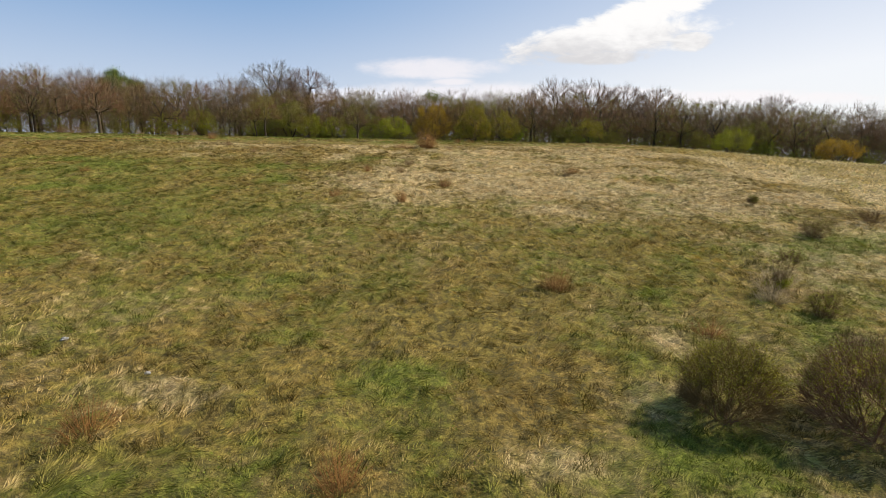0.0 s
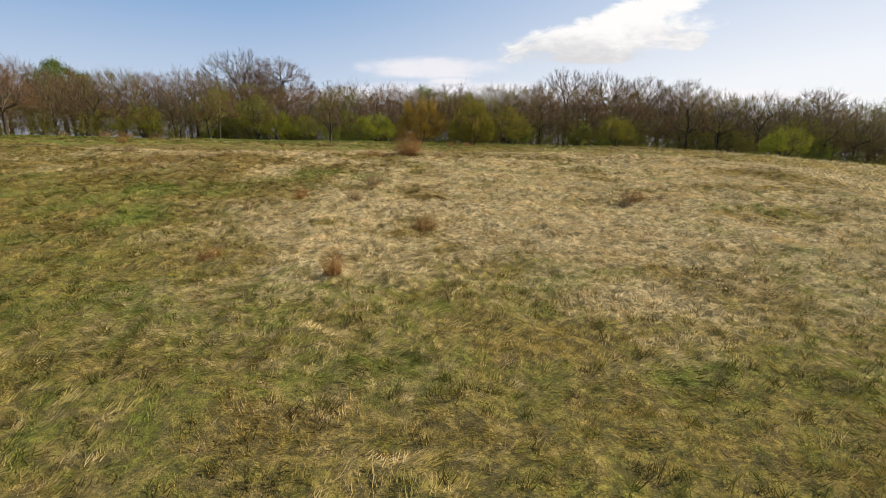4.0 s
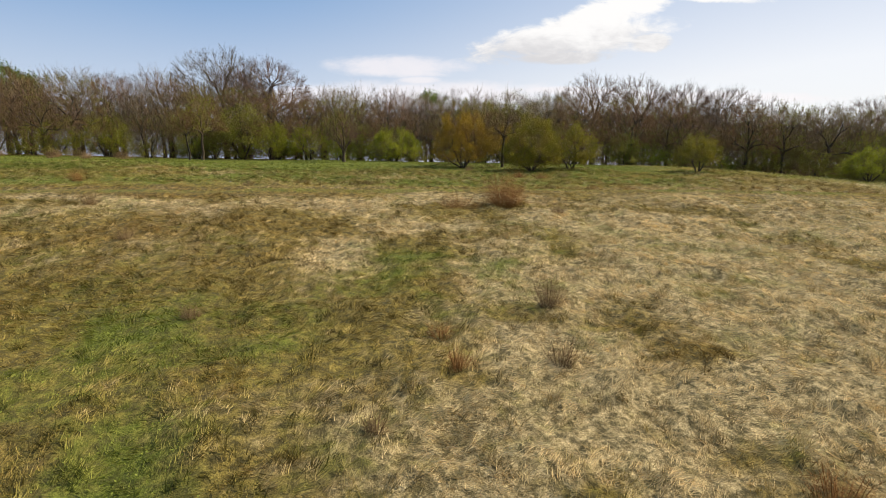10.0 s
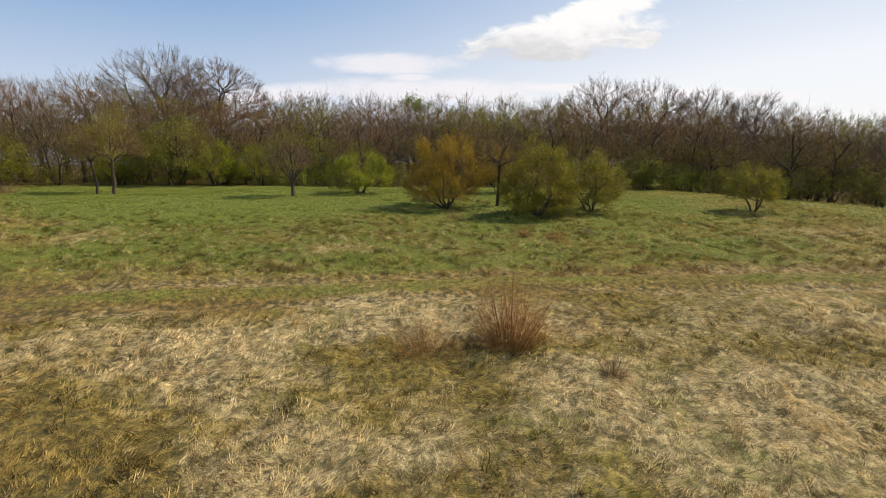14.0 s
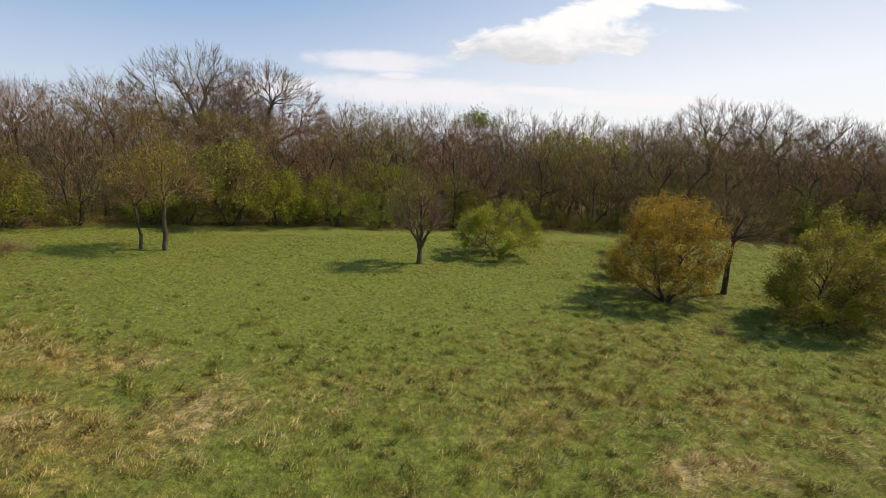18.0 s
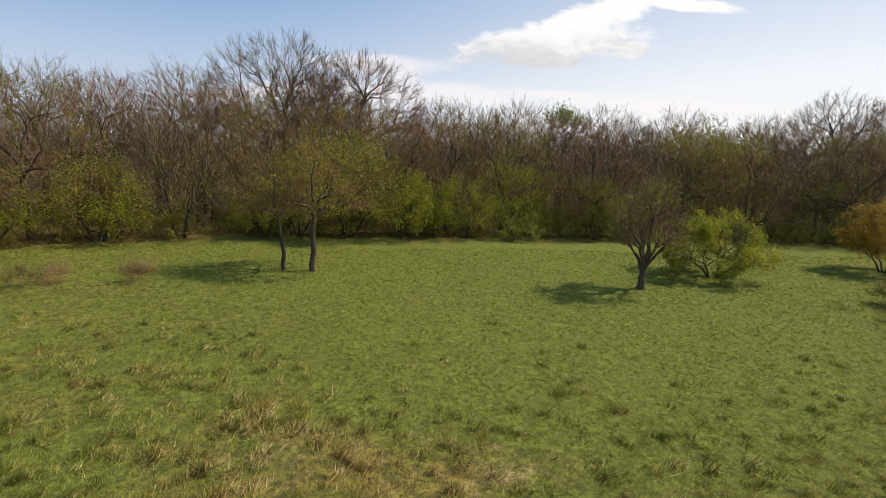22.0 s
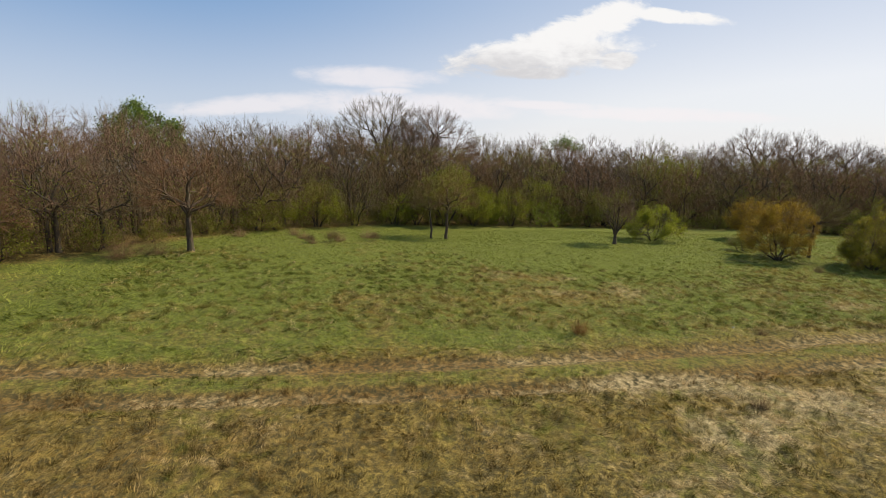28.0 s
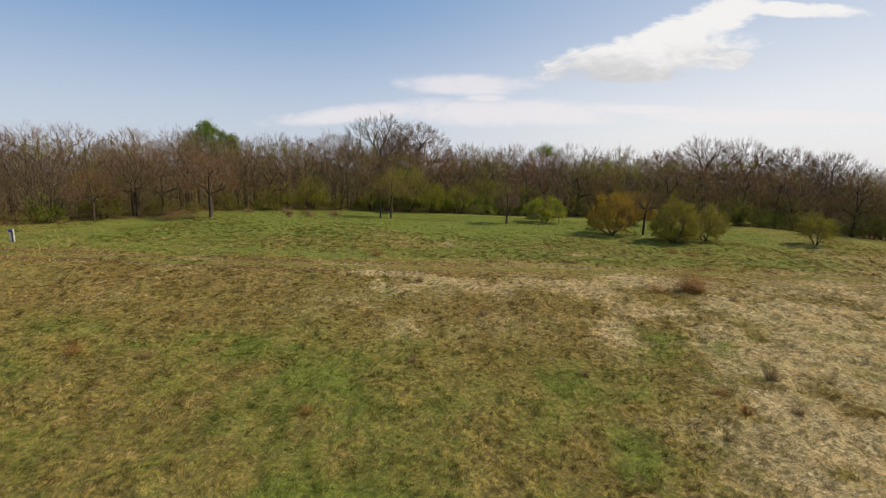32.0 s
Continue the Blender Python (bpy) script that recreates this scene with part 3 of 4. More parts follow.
        part("foliage", raw_mesh("foliage", *leaves(rng, pick, leaf_size), leaf), root)
    return root


def clusters(rng, pts, k):
    """Sorts points into k near groups; returns the index lists."""
    if len(pts) <= k:
        return [np.array([i]) for i in range(len(pts))]
    mids = pts[rng.choice(len(pts), k, replace=False)]
    for _ in range(4):
        own = np.argmin(((pts[:, None] - mids[None]) ** 2).sum(2), 1)
        mids = np.array([pts[own == j].mean(0) if (own == j).any() else mids[j] for j in range(k)])
    return [np.nonzero(own == j)[0] for j in range(k) if (own == j).any()]


def crown_frame(rng, height, width, base, trunk, twig, stems, fork, split, lump, low, under, inner, lean, lead):
    """Limbs that fork again and again towards the tips of a rounded, lumpy crown. Returns rows (end, end, radius, radius, stem, level)."""
    count = int(np.prod(split))
    k = np.arange(count) + 0.5
    z = 1 - k / count * (1 + under)
    a = 2.39996 * k + rng.normal(size=count) * 0.5
    way = np.stack([np.cos(a) * np.sqrt(1 - z * z), np.sin(a) * np.sqrt(1 - z * z), z], 1) + rng.normal(size=(count, 3)) * 0.09
    way /= np.linalg.norm(way, axis=1, keepdims=True)
    bumps = lattice(way[:, 0] * 2.3 + 9 + way[:, 2] * 1.5, way[:, 1] * 2.3 + 5 - way[:, 2], int(rng.integers(1, 9999)))
    far = (1 - lump * 1.5 * (1 - bumps)) * np.where(rng.uniform(size=count) < inner, rng.uniform(0.5, 0.92, count), rng.uniform(0.92, 1.0, count))
    pts = way * (far / np.quantile(far, 0.97))[:, None]
    middle = base + (height - base) * low
    pts = np.stack([pts[:, 0] * width / 2 + lean * height, pts[:, 1] * width / 2, middle + pts[:, 2] * np.where(pts[:, 2] > 0, height - middle, middle - base)], 1)
    rows, stack, levels = [], [], len(split)
    if stems == 1:
        top = max(fork * 1.3, base + (middle - base) * lead)
        knots = np.linspace(0, 1, 7)
        line = np.stack([lean * height * knots**2, 0 * knots, -0.25 + (top + 0.25) * knots], 1) + rng.normal(size=(7, 3)) * np.array([1, 1, 0]) * 0.008 * top * (knots > 0)[:, None]
        thick = trunk * np.interp(line[:, 2] / top, (0, 0.06, 0.5, 1), (1.45, 1.05, 0.9, 0.42))
        for n in range(6):
            rows.append([*line[n], *line[n + 1], thick[n], thick[n + 1], 0, 0])
        for g in clusters(rng, pts, split[0]):
            c = pts[g].mean(0)
            at = float(np.clip(fork + (c[2] - middle) / (height - middle) * (top - fork) + 0.35 * (top - fork), fork, top))
            start = np.array([np.interp(at, line[:, 2], line[:, n]) for n in range(2)] + [at])
            d = c - start
            stack.append((start, 0.6 * d / np.linalg.norm(d) + np.array([0, 0, 0.5]), pts[g], 1, trunk * 0.55 * (len(g) / count * split[0] * 0.9) ** 0.4, 0))
    else:
        for n, g in enumerate(clusters(rng, pts, stems)):
            out = pts[g].mean(0) * np.array([1, 1, 0])
            out = out / max(np.linalg.norm(out), 0.1)
            stack.append((out * trunk * 1.3 + np.array([0, 0, -0.2]), out * 0.35 + np.array([0, 0, 1.0]), pts[g], 1, trunk, n))
    while stack:
        start, heading, goal, level, radius, of = stack.pop()
        last = level == levels
        node = goal[0] if len(goal) == 1 else start + (goal.mean(0) - start) * (0.5 if level > 1 else 0.46)
        d = node - start
        size = np.linalg.norm(d)
        bend = start + heading / np.linalg.norm(heading) * size * 0.5
        f = np.linspace(0, 1, 2 if last or len(goal) == 1 else 4)[:, None]
        path = start * (1 - f) ** 2 + bend * 2 * f * (1 - f) + node * f**2
        path[1:-1] += rng.normal(size=path[1:-1].shape) * size * 0.035
        end_r = max(radius * 0.72, twig * 0.8)
        r = np.linspace(radius, end_r, len(path))
        for n in range(len(path) - 1):
            rows.append([*path[n], *path[n + 1], r[n], r[n + 1], of, levels if len(goal) == 1 else level])
        if len(goal) > 1:
            aim = (node - bend) / max(np.linalg.norm(node - bend), 1e-6)
            for g in clusters(rng, goal, split[level] if not last else 2):
                stack.append((node, aim * 0.8 + rng.normal(size=3) * 0.2, goal[g], min(level + 1, levels), max(radius * 0.78 * (len(g) / len(goal)) ** 0.36, twig), of))
    return np.array(rows)


def crowned(name, seed, height, width, base, trunk, bark, twig, twig_r=0.013, stems=1, fork=1.5, split=(6, 4, 4, 4), lump=0.2, low=0.4, under=0.25, inner=0.35, spray=5, spray_len=0.6, fine=1,
            leaf=None, leaf_n=0, leaf_size=0.05, leaf_from=0.1, gaps=0.25, clump=1.0, puff=0.12, up=0.12, wild=0.42, lean=0.0, lead=0.9):
    """A tree or bush with a rounded crown at the origin: trunk or stems, crown of twigs, foliage."""
    rng = np.random.default_rng(seed)
    rows = crown_frame(rng, height - spray_len * 0.6, width - spray_len * 0.9, base, trunk, twig_r, stems, fork, split, lump, low, under, inner, lean, lead)
    root = new(name)
    nm = "trunk" if stems == 1 else "stem"
    levels = rows[:, 9].max()
    for s in range(stems):
        mine = rows[(rows[:, 9] <= 2) & (rows[:, 8] == s)]
        if len(mine):
            heavy = mine[:, 9] < 2
            part(nm, raw_mesh(nm, *joined([tubes(mine[heavy], 7)] + ([tubes(mine[~heavy], 4)] if (~heavy).any() else [])), bark, smooth=True), root)
    light = rows[rows[:, 9] > 2]
    tip = light[:, 9] == levels
    outer = light[tip]
    k = np.repeat(np.arange(len(outer)), spray)
    a, b = outer[k, :3], outer[k, 3:6]
    at = a + (b - a) * rng.uniform(0.35, 1.0, (len(k), 1))
    d = (b - a) / np.maximum(np.linalg.norm(b - a, axis=1, keepdims=True), 1e-6)
    radial = at - np.array([0, 0, base + 0.2 * (height - base)])
    radial /= np.maximum(np.linalg.norm(radial, axis=1, keepdims=True), 1e-6)
    d = d * 0.5 + radial * 0.6 + np.array([0, 0, up]) + rng.normal(size=d.shape) * wild
    d /= np.linalg.norm(d, axis=1, keepdims=True)
    ends = at + d * (spray_len * rng.uniform(0.4, 1.1, len(k)))[:, None]
    ends[:, 2] = np.maximum(ends[:, 2], 0.03)
    pieces = [spikes(outer), slivers(rng, np.c_[at, ends, np.full(len(k), twig_r * 0.7)])]
    if fine:
        k2 = np.repeat(np.arange(len(k)), fine)
        at2 = at[k2] + (ends - at)[k2] * rng.uniform(0.2, 0.85, (len(k2), 1))
        d2 = d[k2] + rng.normal(size=(len(k2), 3)) * 0.45
        ends2 = at2 + d2 * (spray_len * 0.6 * rng.uniform(0.4, 1.1, len(k2)))[:, None]
        ends2[:, 2] = np.maximum(ends2[:, 2], 0.03)
        pieces.append(slivers(rng, np.c_[at2, ends2, np.full(len(k2), twig_r * 0.5)]))
    if (~tip).any():
        pieces.append(tubes(light[~tip], 3))
    part("crown", raw_mesh("crown", *joined(pieces), twig), root)
    if leaf and leaf_n:
        tips = np.concatenate([outer[:, 3:6], at + (ends - at) * 0.5, ends])
        tips = tips[tips[:, 2] > leaf_from * height]
        keep = lattice(tips[:, 0] * clump + 50, tips[:, 1] * clump + tips[:, 2] * clump * 0.9, seed) > gaps
        tips = tips[keep] if keep.sum() > 20 else tips
        pick = tips[rng.integers(0, len(tips), leaf_n)] + rng.normal(size=(leaf_n, 3)) * puff
        pick[:, 2] = np.maximum(pick[:, 2], 0.04)
        part("foliage", raw_mesh("foliage", *leaves(rng, pick, leaf_size), leaf), root)
    return root


def stalk_clump(name, seed, height, width, twig, stalks=10, fine=420):
    """Dead upright growth: stout stalks fanning from one foot, and the brush of thin side shoots and old seed between them."""
    rng = np.random.default_rng(seed)
    root = new(name)

    def shoots(n, r, low, high):
        a, out = rng.uniform(0, 2 * np.pi, n), rng.uniform(0, 1, n) ** 0.6
        foot = np.stack([np.cos(a) * out * width * 0.2, np.sin(a) * out * width * 0.2, np.full(n, -0.03)], 1)
        tall = height * rng.uniform(low, high, n) * (1 - 0.45 * out**2)
        head = np.stack([np.cos(a) * out * width * 0.5, np.sin(a) * out * width * 0.5, tall], 1) + rng.normal(size=(n, 3)) * width * 0.05
        head[:, 2] = np.maximum(head[:, 2], 0.05)
        return np.c_[foot, head, np.full(n, r), np.full(n, r * 0.5)]

    main = shoots(stalks, 0.007, 0.7, 1.0)
    for row in main:
        part("stalk", raw_mesh("stalk", *tubes([row], 5), twig), root)
    thin = shoots(fine, 0.0045, 0.3, 0.95)
    k = rng.integers(0, fine, fine * 2)
    f = rng.uniform(0.35, 1.0, (fine * 2, 1))
    at = thin[k, :3] + (thin[k, 3:6] - thin[k, :3]) * f
    d = thin[k, 3:6] - thin[k, :3]
    d = d / np.linalg.norm(d, axis=1, keepdims=True) + rng.normal(size=(fine * 2, 3)) * 0.6
    side = np.c_[at, at + d * height * 0.13 * rng.uniform(0.5, 1.4, (fine * 2, 1)), np.full(fine * 2, 0.005), np.zeros(fine * 2)]
    side[:, 5] = np.maximum(side[:, 5], 0.03)
    part("brush", raw_mesh("brush", *joined([spikes(thin), spikes(side)]), twig), root)
    return root


def stand(root, x, y, turn=0.0, size=1.0, sink=0.03, tall=1.0):
    root.matrix_basis = Matrix.Translation((x, y, float(ground_height(x, y)) - sink)) @ pose(0, 0, 0, 0, 0, turn) @ Matrix.Diagonal((size, size, size * tall, 1))
    return root


def repeat(root, x, y, turn=0.0, size=1.0, sink=0.05, tall=1.0):
    at = Matrix.Translation((x, y, float(ground_height(x, y)) - sink)) @ pose(0, 0, 0, 0, 0, turn) @ Matrix.Diagonal((size, size, size * tall, 1))
    old = root.matrix_basis.copy()
    made = copy_thing(root, at)
    made.matrix_basis = at
    root.matrix_basis = old
    return made


# ---- the ground, one sheet out to the horizon ----
def spaced(low, high, fine, ends):
    core = np.arange(low, high + 0.001, fine)
    grow_by, out_low, out_high = 1.16, [low], [high]
    width = fine
    while out_low[-1] > -ends or out_high[-1] < ends:
        width = min(width * grow_by, 220)
        out_low.append(out_low[-1] - width), out_high.append(out_high[-1] + width)
    return np.concatenate([out_low[:0:-1], core, out_high[1:]])


def build_ground():
    xs, ys = spaced(-46, 24, 0.22, 2500), spaced(4, 77, 0.22, 2500)
    gx, gy = np.meshgrid(xs, ys)
    x, y = gx.ravel(), gy.ravel()
    verts = np.stack([x, y, ground_height(x, y)], 1)
    w, h = len(xs), len(ys)
    k = (np.arange(h - 1)[:, None] * w + np.arange(w - 1)[None]).ravel()
    faces = np.stack([k, k + 1, k + w + 1, k + w], 1)
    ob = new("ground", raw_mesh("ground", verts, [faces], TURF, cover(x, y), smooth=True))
    tagged(ob, "rough hill pasture of olive, straw and fresh green grass with a wheel track", "ground", kind="structure")


build_ground()


# ---- grass ----
def build_grass(name, label, x, y, per, length, width, flop, seed, straw=0.0, rust=0.0, green=0.0, order=0.7, spread=0.03, fan=0.25, light=0.0, even=1.0):
    """Bundles of blades rooted round x, y: those of a bundle lie the same way and share their shade."""
    rng = np.random.default_rng(seed)
    m, n = len(x), len(x) * per
    ang = np.repeat(2 * np.pi * 1.7 * field(x, y, 2.2, 91, 2) + 0.8 + rng.normal(size=m) * order, per) + rng.normal(size=n) * fan
    tall = np.repeat(length * rng.uniform(0.5, 1.3, m) * (0.55 + 0.9 * field(x, y, 0.6, 97, 2)), per) * rng.uniform(0.7, 1.2, n)
    bend = np.clip(np.repeat(flop + rng.normal(size=m) * 0.13, per) + rng.normal(size=n) * 0.1, 0.05, 1.5)
    tone = np.clip(np.repeat(0.5 + even * (rng.beta(0.8, 0.8, m) - 0.5), per) + rng.normal(size=n) * 0.07 + light + np.repeat(0.5 * (field(x, y, 1.4, 111, 3) - 0.5), per), 0, 1)
    shift = np.array([green, straw, rust, 0]) * np.repeat(rng.uniform(0.1, 1.0, (m, 1)), per, 0)
    x, y = np.repeat(x, per) + rng.normal(size=n) * spread, np.repeat(y, per) + rng.normal(size=n) * spread
    dx, dy = np.cos(ang), np.sin(ang)
    z0 = ground_height(x, y) - 0.01
    reach = tall * np.sin(bend)
    z1 = np.maximum(z0, ground_height(x + dx * reach, y + dy * reach))
    tip = np.stack([x + dx * reach, y + dy * reach, z1 + 0.02 + tall * np.cos(bend)], 1)
    side = np.stack([-dy, dx, rng.normal(size=n) * 0.3], 1) * (width * rng.uniform(0.6, 1.4, n))[:, None] * 0.5
    base = np.stack([x, y, z0], 1)
    verts = np.stack([base - side, base + side + np.array([0, 0, 0.012]), tip], 1).reshape(-1, 3)
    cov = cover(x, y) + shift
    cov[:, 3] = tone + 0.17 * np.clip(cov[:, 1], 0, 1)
    tagged(new(name, raw_mesh(name, verts, [np.arange(3 * n).reshape(-1, 3)], BLADES, np.repeat(np.clip(cov, 0, 1), 3, 0))), label, "grass", kind="stuff")


def scatter(rng, count, x0, x1, y0, y1):
    return rng.uniform(x0, x1, count), rng.uniform(y0, y1, count)


def build_clover(name, label, count, seed):
    """Low round leaves close together where the pasture is fresh green."""
    rng = np.random.default_rng(seed)
    x, y = scatter(rng, count, -42, 16, 5, 49)
    cov = cover(x, y)
    keep = cov[:, 0] * (1 - 0.6 * cov[:, 1]) > 0.34 + 0.4 * rng.uniform(size=count)
    x, y, cov = x[keep], y[keep], cov[keep]
    n = len(x)
    spots = np.stack([x, y, ground_height(x, y) + 0.02 + 0.11 * rng.uniform(size=n) * field(x, y, 0.3, 19, 2)], 1)
    cov[:, 0], cov[:, 1], cov[:, 3] = 1.0, 0.0, rng.uniform(0, 1, n)
    tagged(new(name, raw_mesh(name, *leaves(rng, spots, 0.024), BLADES, np.repeat(cov, 4, 0))), label, "plants", kind="stuff")


GRASS_RNG = np.random.default_rng(4)
gx, gy = scatter(GRASS_RNG, 150000, -42, 21, 5, 50)
keep = (lane(gx, gy) < 0.15 + 0.5 * GRASS_RNG.uniform(size=len(gx))) & (field(gx, gy, 0.55, 23, 2) > 0.3 + 0.25 * GRASS_RNG.uniform(size=len(gx)))
build_grass("tussock_grass", "coarse straw and olive tussock grass lying over in swirls", gx[keep], gy[keep], 7, 0.17, 0.009, 1.36, 6, 0.3, 0.1, order=0.9, spread=0.05, fan=0.35)
gx, gy = scatter(GRASS_RNG, 120000, -42, 21, 5, 50)
keep = lane(gx, gy) < 0.15 + 0.5 * GRASS_RNG.uniform(size=len(gx))
build_grass("fine_grass", "short fine grass between the tussocks", gx[keep], gy[keep], 2, 0.11, 0.009, 1.1, 26, 0.1, 0.1, order=1.9, spread=0.05, fan=0.5)
gx, gy = scatter(GRASS_RNG, 12000, -41, 20, 6, 48)
build_grass("dark_tufts", "small upright brown-green tufts among the rough grass", gx, gy, 20, 0.18, 0.012, 0.7, 16, -0.3, 0.2, 0.05, 3.0, 0.075, 3.0, -0.42)
build_clover("clover_patches", "low clover and herbs in fresh green patches", 260000, 27)
gx, gy = scatter(GRASS_RNG, 110000, -46, 26, 49, 80)
keep = rut_depth(gx, gy) < 0.2 + 0.3 * GRASS_RNG.uniform(size=len(gx))
build_grass("short_grass", "short fresh green grass on the hilltop", gx[keep], gy[keep], 4, 0.10, 0.0085, 1.0, 7, 0.22, order=1.6, light=0.08)
gx, gy = scatter(GRASS_RNG, 9500, -44, 24, 51.5, 70)
keep = GRASS_RNG.uniform(size=len(gx)) < 0.55 + 0.4 * step01(0.42, 0.6, field(gx, gy, 7, 33, 2)) - 0.7 * step01(56, 70, gy + 3 * (field(gx, gy, 4, 35, 2) - 0.5))
gx, gy = gx[keep], gy[keep]
build_grass("hilltop_tufts", "brown tufts of old grass left standing on the hilltop", gx, gy, 34, 0.19, 0.011, 0.75, 17, -0.3, 0.4, -0.4, 3.0, 0.085, 3.0, -0.32)
build_grass("hilltop_straw", "pale tips of old grass lying over the hilltop tufts", gx + 0.1, gy + 0.05, 22, 0.17, 0.0095, 1.05, 18, 0.6, 0.15, -0.7, 3.0, 0.12, 3.0, 0.2)
gx, gy = scatter(GRASS_RNG, 24000, 21, 62, 8, 76)
build_grass("far_pasture_grass", "pale rough grass on the far side of the pasture", gx, gy, 3, 0.42, 0.03, 1.15, 8, 0.3)
gx, gy = scatter(GRASS_RNG, 8000, -62, -42, 22, 62)
build_grass("side_pasture_grass", "olive rough grass at the side of the pasture", gx, gy, 3, 0.36, 0.026, 1.15, 9)


# ---- the woodland behind ----
def wood_edge(x):
    return float(np.interp(x, WOOD_X, WOOD_Y))


EDGE = "trees of the woodland"
UNDER = "shrubs along the woodland edge"
ash = [crowned("ash_tree", 100 + k, 12.0, w, 3.6, 0.27, BARK_DARK, TWIG_GREY, 0.013, fork=3.0, split=(7, 5, 5, 4), low=0.35, under=0.25, lump=0.18, spray=6, spray_len=0.75, fine=2, up=0.12, wild=0.42) for k, w in enumerate((11.6, 10.2, 11.0))]
bare = [crowned("bare_tree", 120 + k, 9.5, (9.6, 8.8, 10.2, 8.6, 9.2)[k], 1.2, 0.2, BARK_DARK, (TWIG_GREY, TWIG_BROWN, TWIG_GREY, TWIG_BROWN, TWIG_BROWN)[k], 0.013, fork=1.9, split=(6, 4, 4, 5), low=0.4, under=0.6, spray=4, spray_len=0.7, fine=1, wild=0.44) for k in range(5)]
budding = [crowned("budding_tree", 140 + k, 9.5, 9.4, 1.2, 0.18, BARK_DARK, TWIG_BROWN, 0.015, fork=1.6, split=(6, 4, 4, 4), low=0.4, under=0.5, spray=3, spray_len=0.75, fine=1, leaf=(LEAF_OLIVE, LEAF_GOLD, LEAF_LIME)[k], leaf_n=(4200, 3600, 2800)[k], leaf_size=0.05, leaf_from=0.12, gaps=0.4, clump=0.7, puff=0.09) for k in range(3)]
scrub = [crowned("scrub_tree", 160 + k, 9.5, 8.4, 0.4, 0.1, BARK_DARK, (TWIG_BROWN, TWIG_DARK)[k], 0.015, stems=4, split=(4, 5, 4, 4), low=0.4, under=0.6, spray=4, spray_len=0.75, fine=1) for k in range(2)]
under = [plant("leafing_shrub", 180 + k, 3.0, 4.2, 0.05, 0.05, BARK_DARK, TWIG_BROWN, 110, 3, 0.5, 0.009, stems=3, rise=0.35, low=0.3, flat=True, leaf=(LEAF_GREEN, LEAF_OLIVE, LEAF_OLIVE)[k], leaf_n=2200, leaf_size=0.07, leaf_from=0.02, gaps=0.22, thick=12) for k in range(3)]
LABELS = {
    "ash_tree": "tall bare ash tree with dark upswept limbs and grey twigs",
    "bare_tree": "leafless woodland tree with a dense haze of grey-brown twigs",
    "budding_tree": "woodland tree with sparse olive leaf buds on brown twigs",
    "scrub_tree": "dark many-stemmed leafless scrub tree at the wood's edge",
    "leafing_shrub": "low shrub in fresh spring leaf under the woodland edge",
}
for kind in (ash, bare, budding, scrub, under):
    for ob in kind:
        nm = ob.name.split(".")[0]
        tagged(ob, LABELS[nm], "shrub" if nm == "leafing_shrub" else "tree", UNDER if nm == "leafing_shrub" else EDGE)

used = set()


def set_tree(options, x, y, size, tall=1.0):
    """The first of a kind is set itself, all later ones are copies."""
    ob = options[WOOD.integers(0, len(options))]
    turn = float(WOOD.uniform(0, 360))
    if ob.name in used:
        return repeat(ob, x, y, turn, size, 0.08, tall)
    used.add(ob.name)
    return stand(ob, x, y, turn, size, 0.08, tall)


WOOD = np.random.default_rng(21)
# those that stand out of the skyline: place and height
for x, y, tall in ((-30.4, 97, 13.9), (-24.4, 97, 13.0), (-27.6, 94, 11.2), (20.5, 98, 12.3), (27.0, 98, 12.4), (31.8, 95, 11.8), (37.5, 94, 11.6), (56.7, 92, 11.6)):
    set_tree(ash, x, y, tall / 11.2)
for x, y, tall in ((-41.8, 93, 11.0), (-35.8, 93, 12.0), (-33.5, 88, 9.6), (-17.5, 100, 10.8), (-12.6, 101, 10.7), (-9.0, 106, 11.9), (2.2, 108, 12.2), (5.0, 100, 11.2), (-66.0, 85, 8.6), (-59.5, 85, 9.2), (-45.5, 90, 11.2), (-50.0, 88, 10.4), (14.5, 100, 11.2), (45.0, 94, 10.6), (51.0, 92, 10.8), (62.0, 88, 10.2)):
    set_tree(bare, x, y, tall / 9.4)
for x, y, tall in ((9.3, 98, 11.0), (59.7, 84, 9.4)):
    set_tree(budding, x, y, tall / 9.4)
# rows of the wood, front to back
for depth, gap, options, low, high in ((3.5, 4.0, bare + scrub + budding, 6.8, 8.6), (8.5, 4.6, bare + budding, 8.0, 9.4), (15, 5.0, bare, 8.8, 10.2), (24, 6.0, bare + budding, 9.8, 11.2), (44, 8.5, bare, 12.0, 13.4)):
    x = 14.0 if depth > 40 else -74.0 if depth < 12 else -110.0
    while x < 118 + depth:
        px = x + WOOD.normal() * 0.8
        py = wood_edge(px) + depth + WOOD.normal() * 1.0
        h = WOOD.uniform(low, high) * (float(np.interp(px, (-50, -40, 28, 65), (0.95, 1.06, 1.1, 1.06))) if depth < 40 else 1.0)
        set_tree(options, px, py, h / 9.4)
        x += gap * WOOD.uniform(0.75, 1.25) * (0.6 if px < -40 else 1.0)
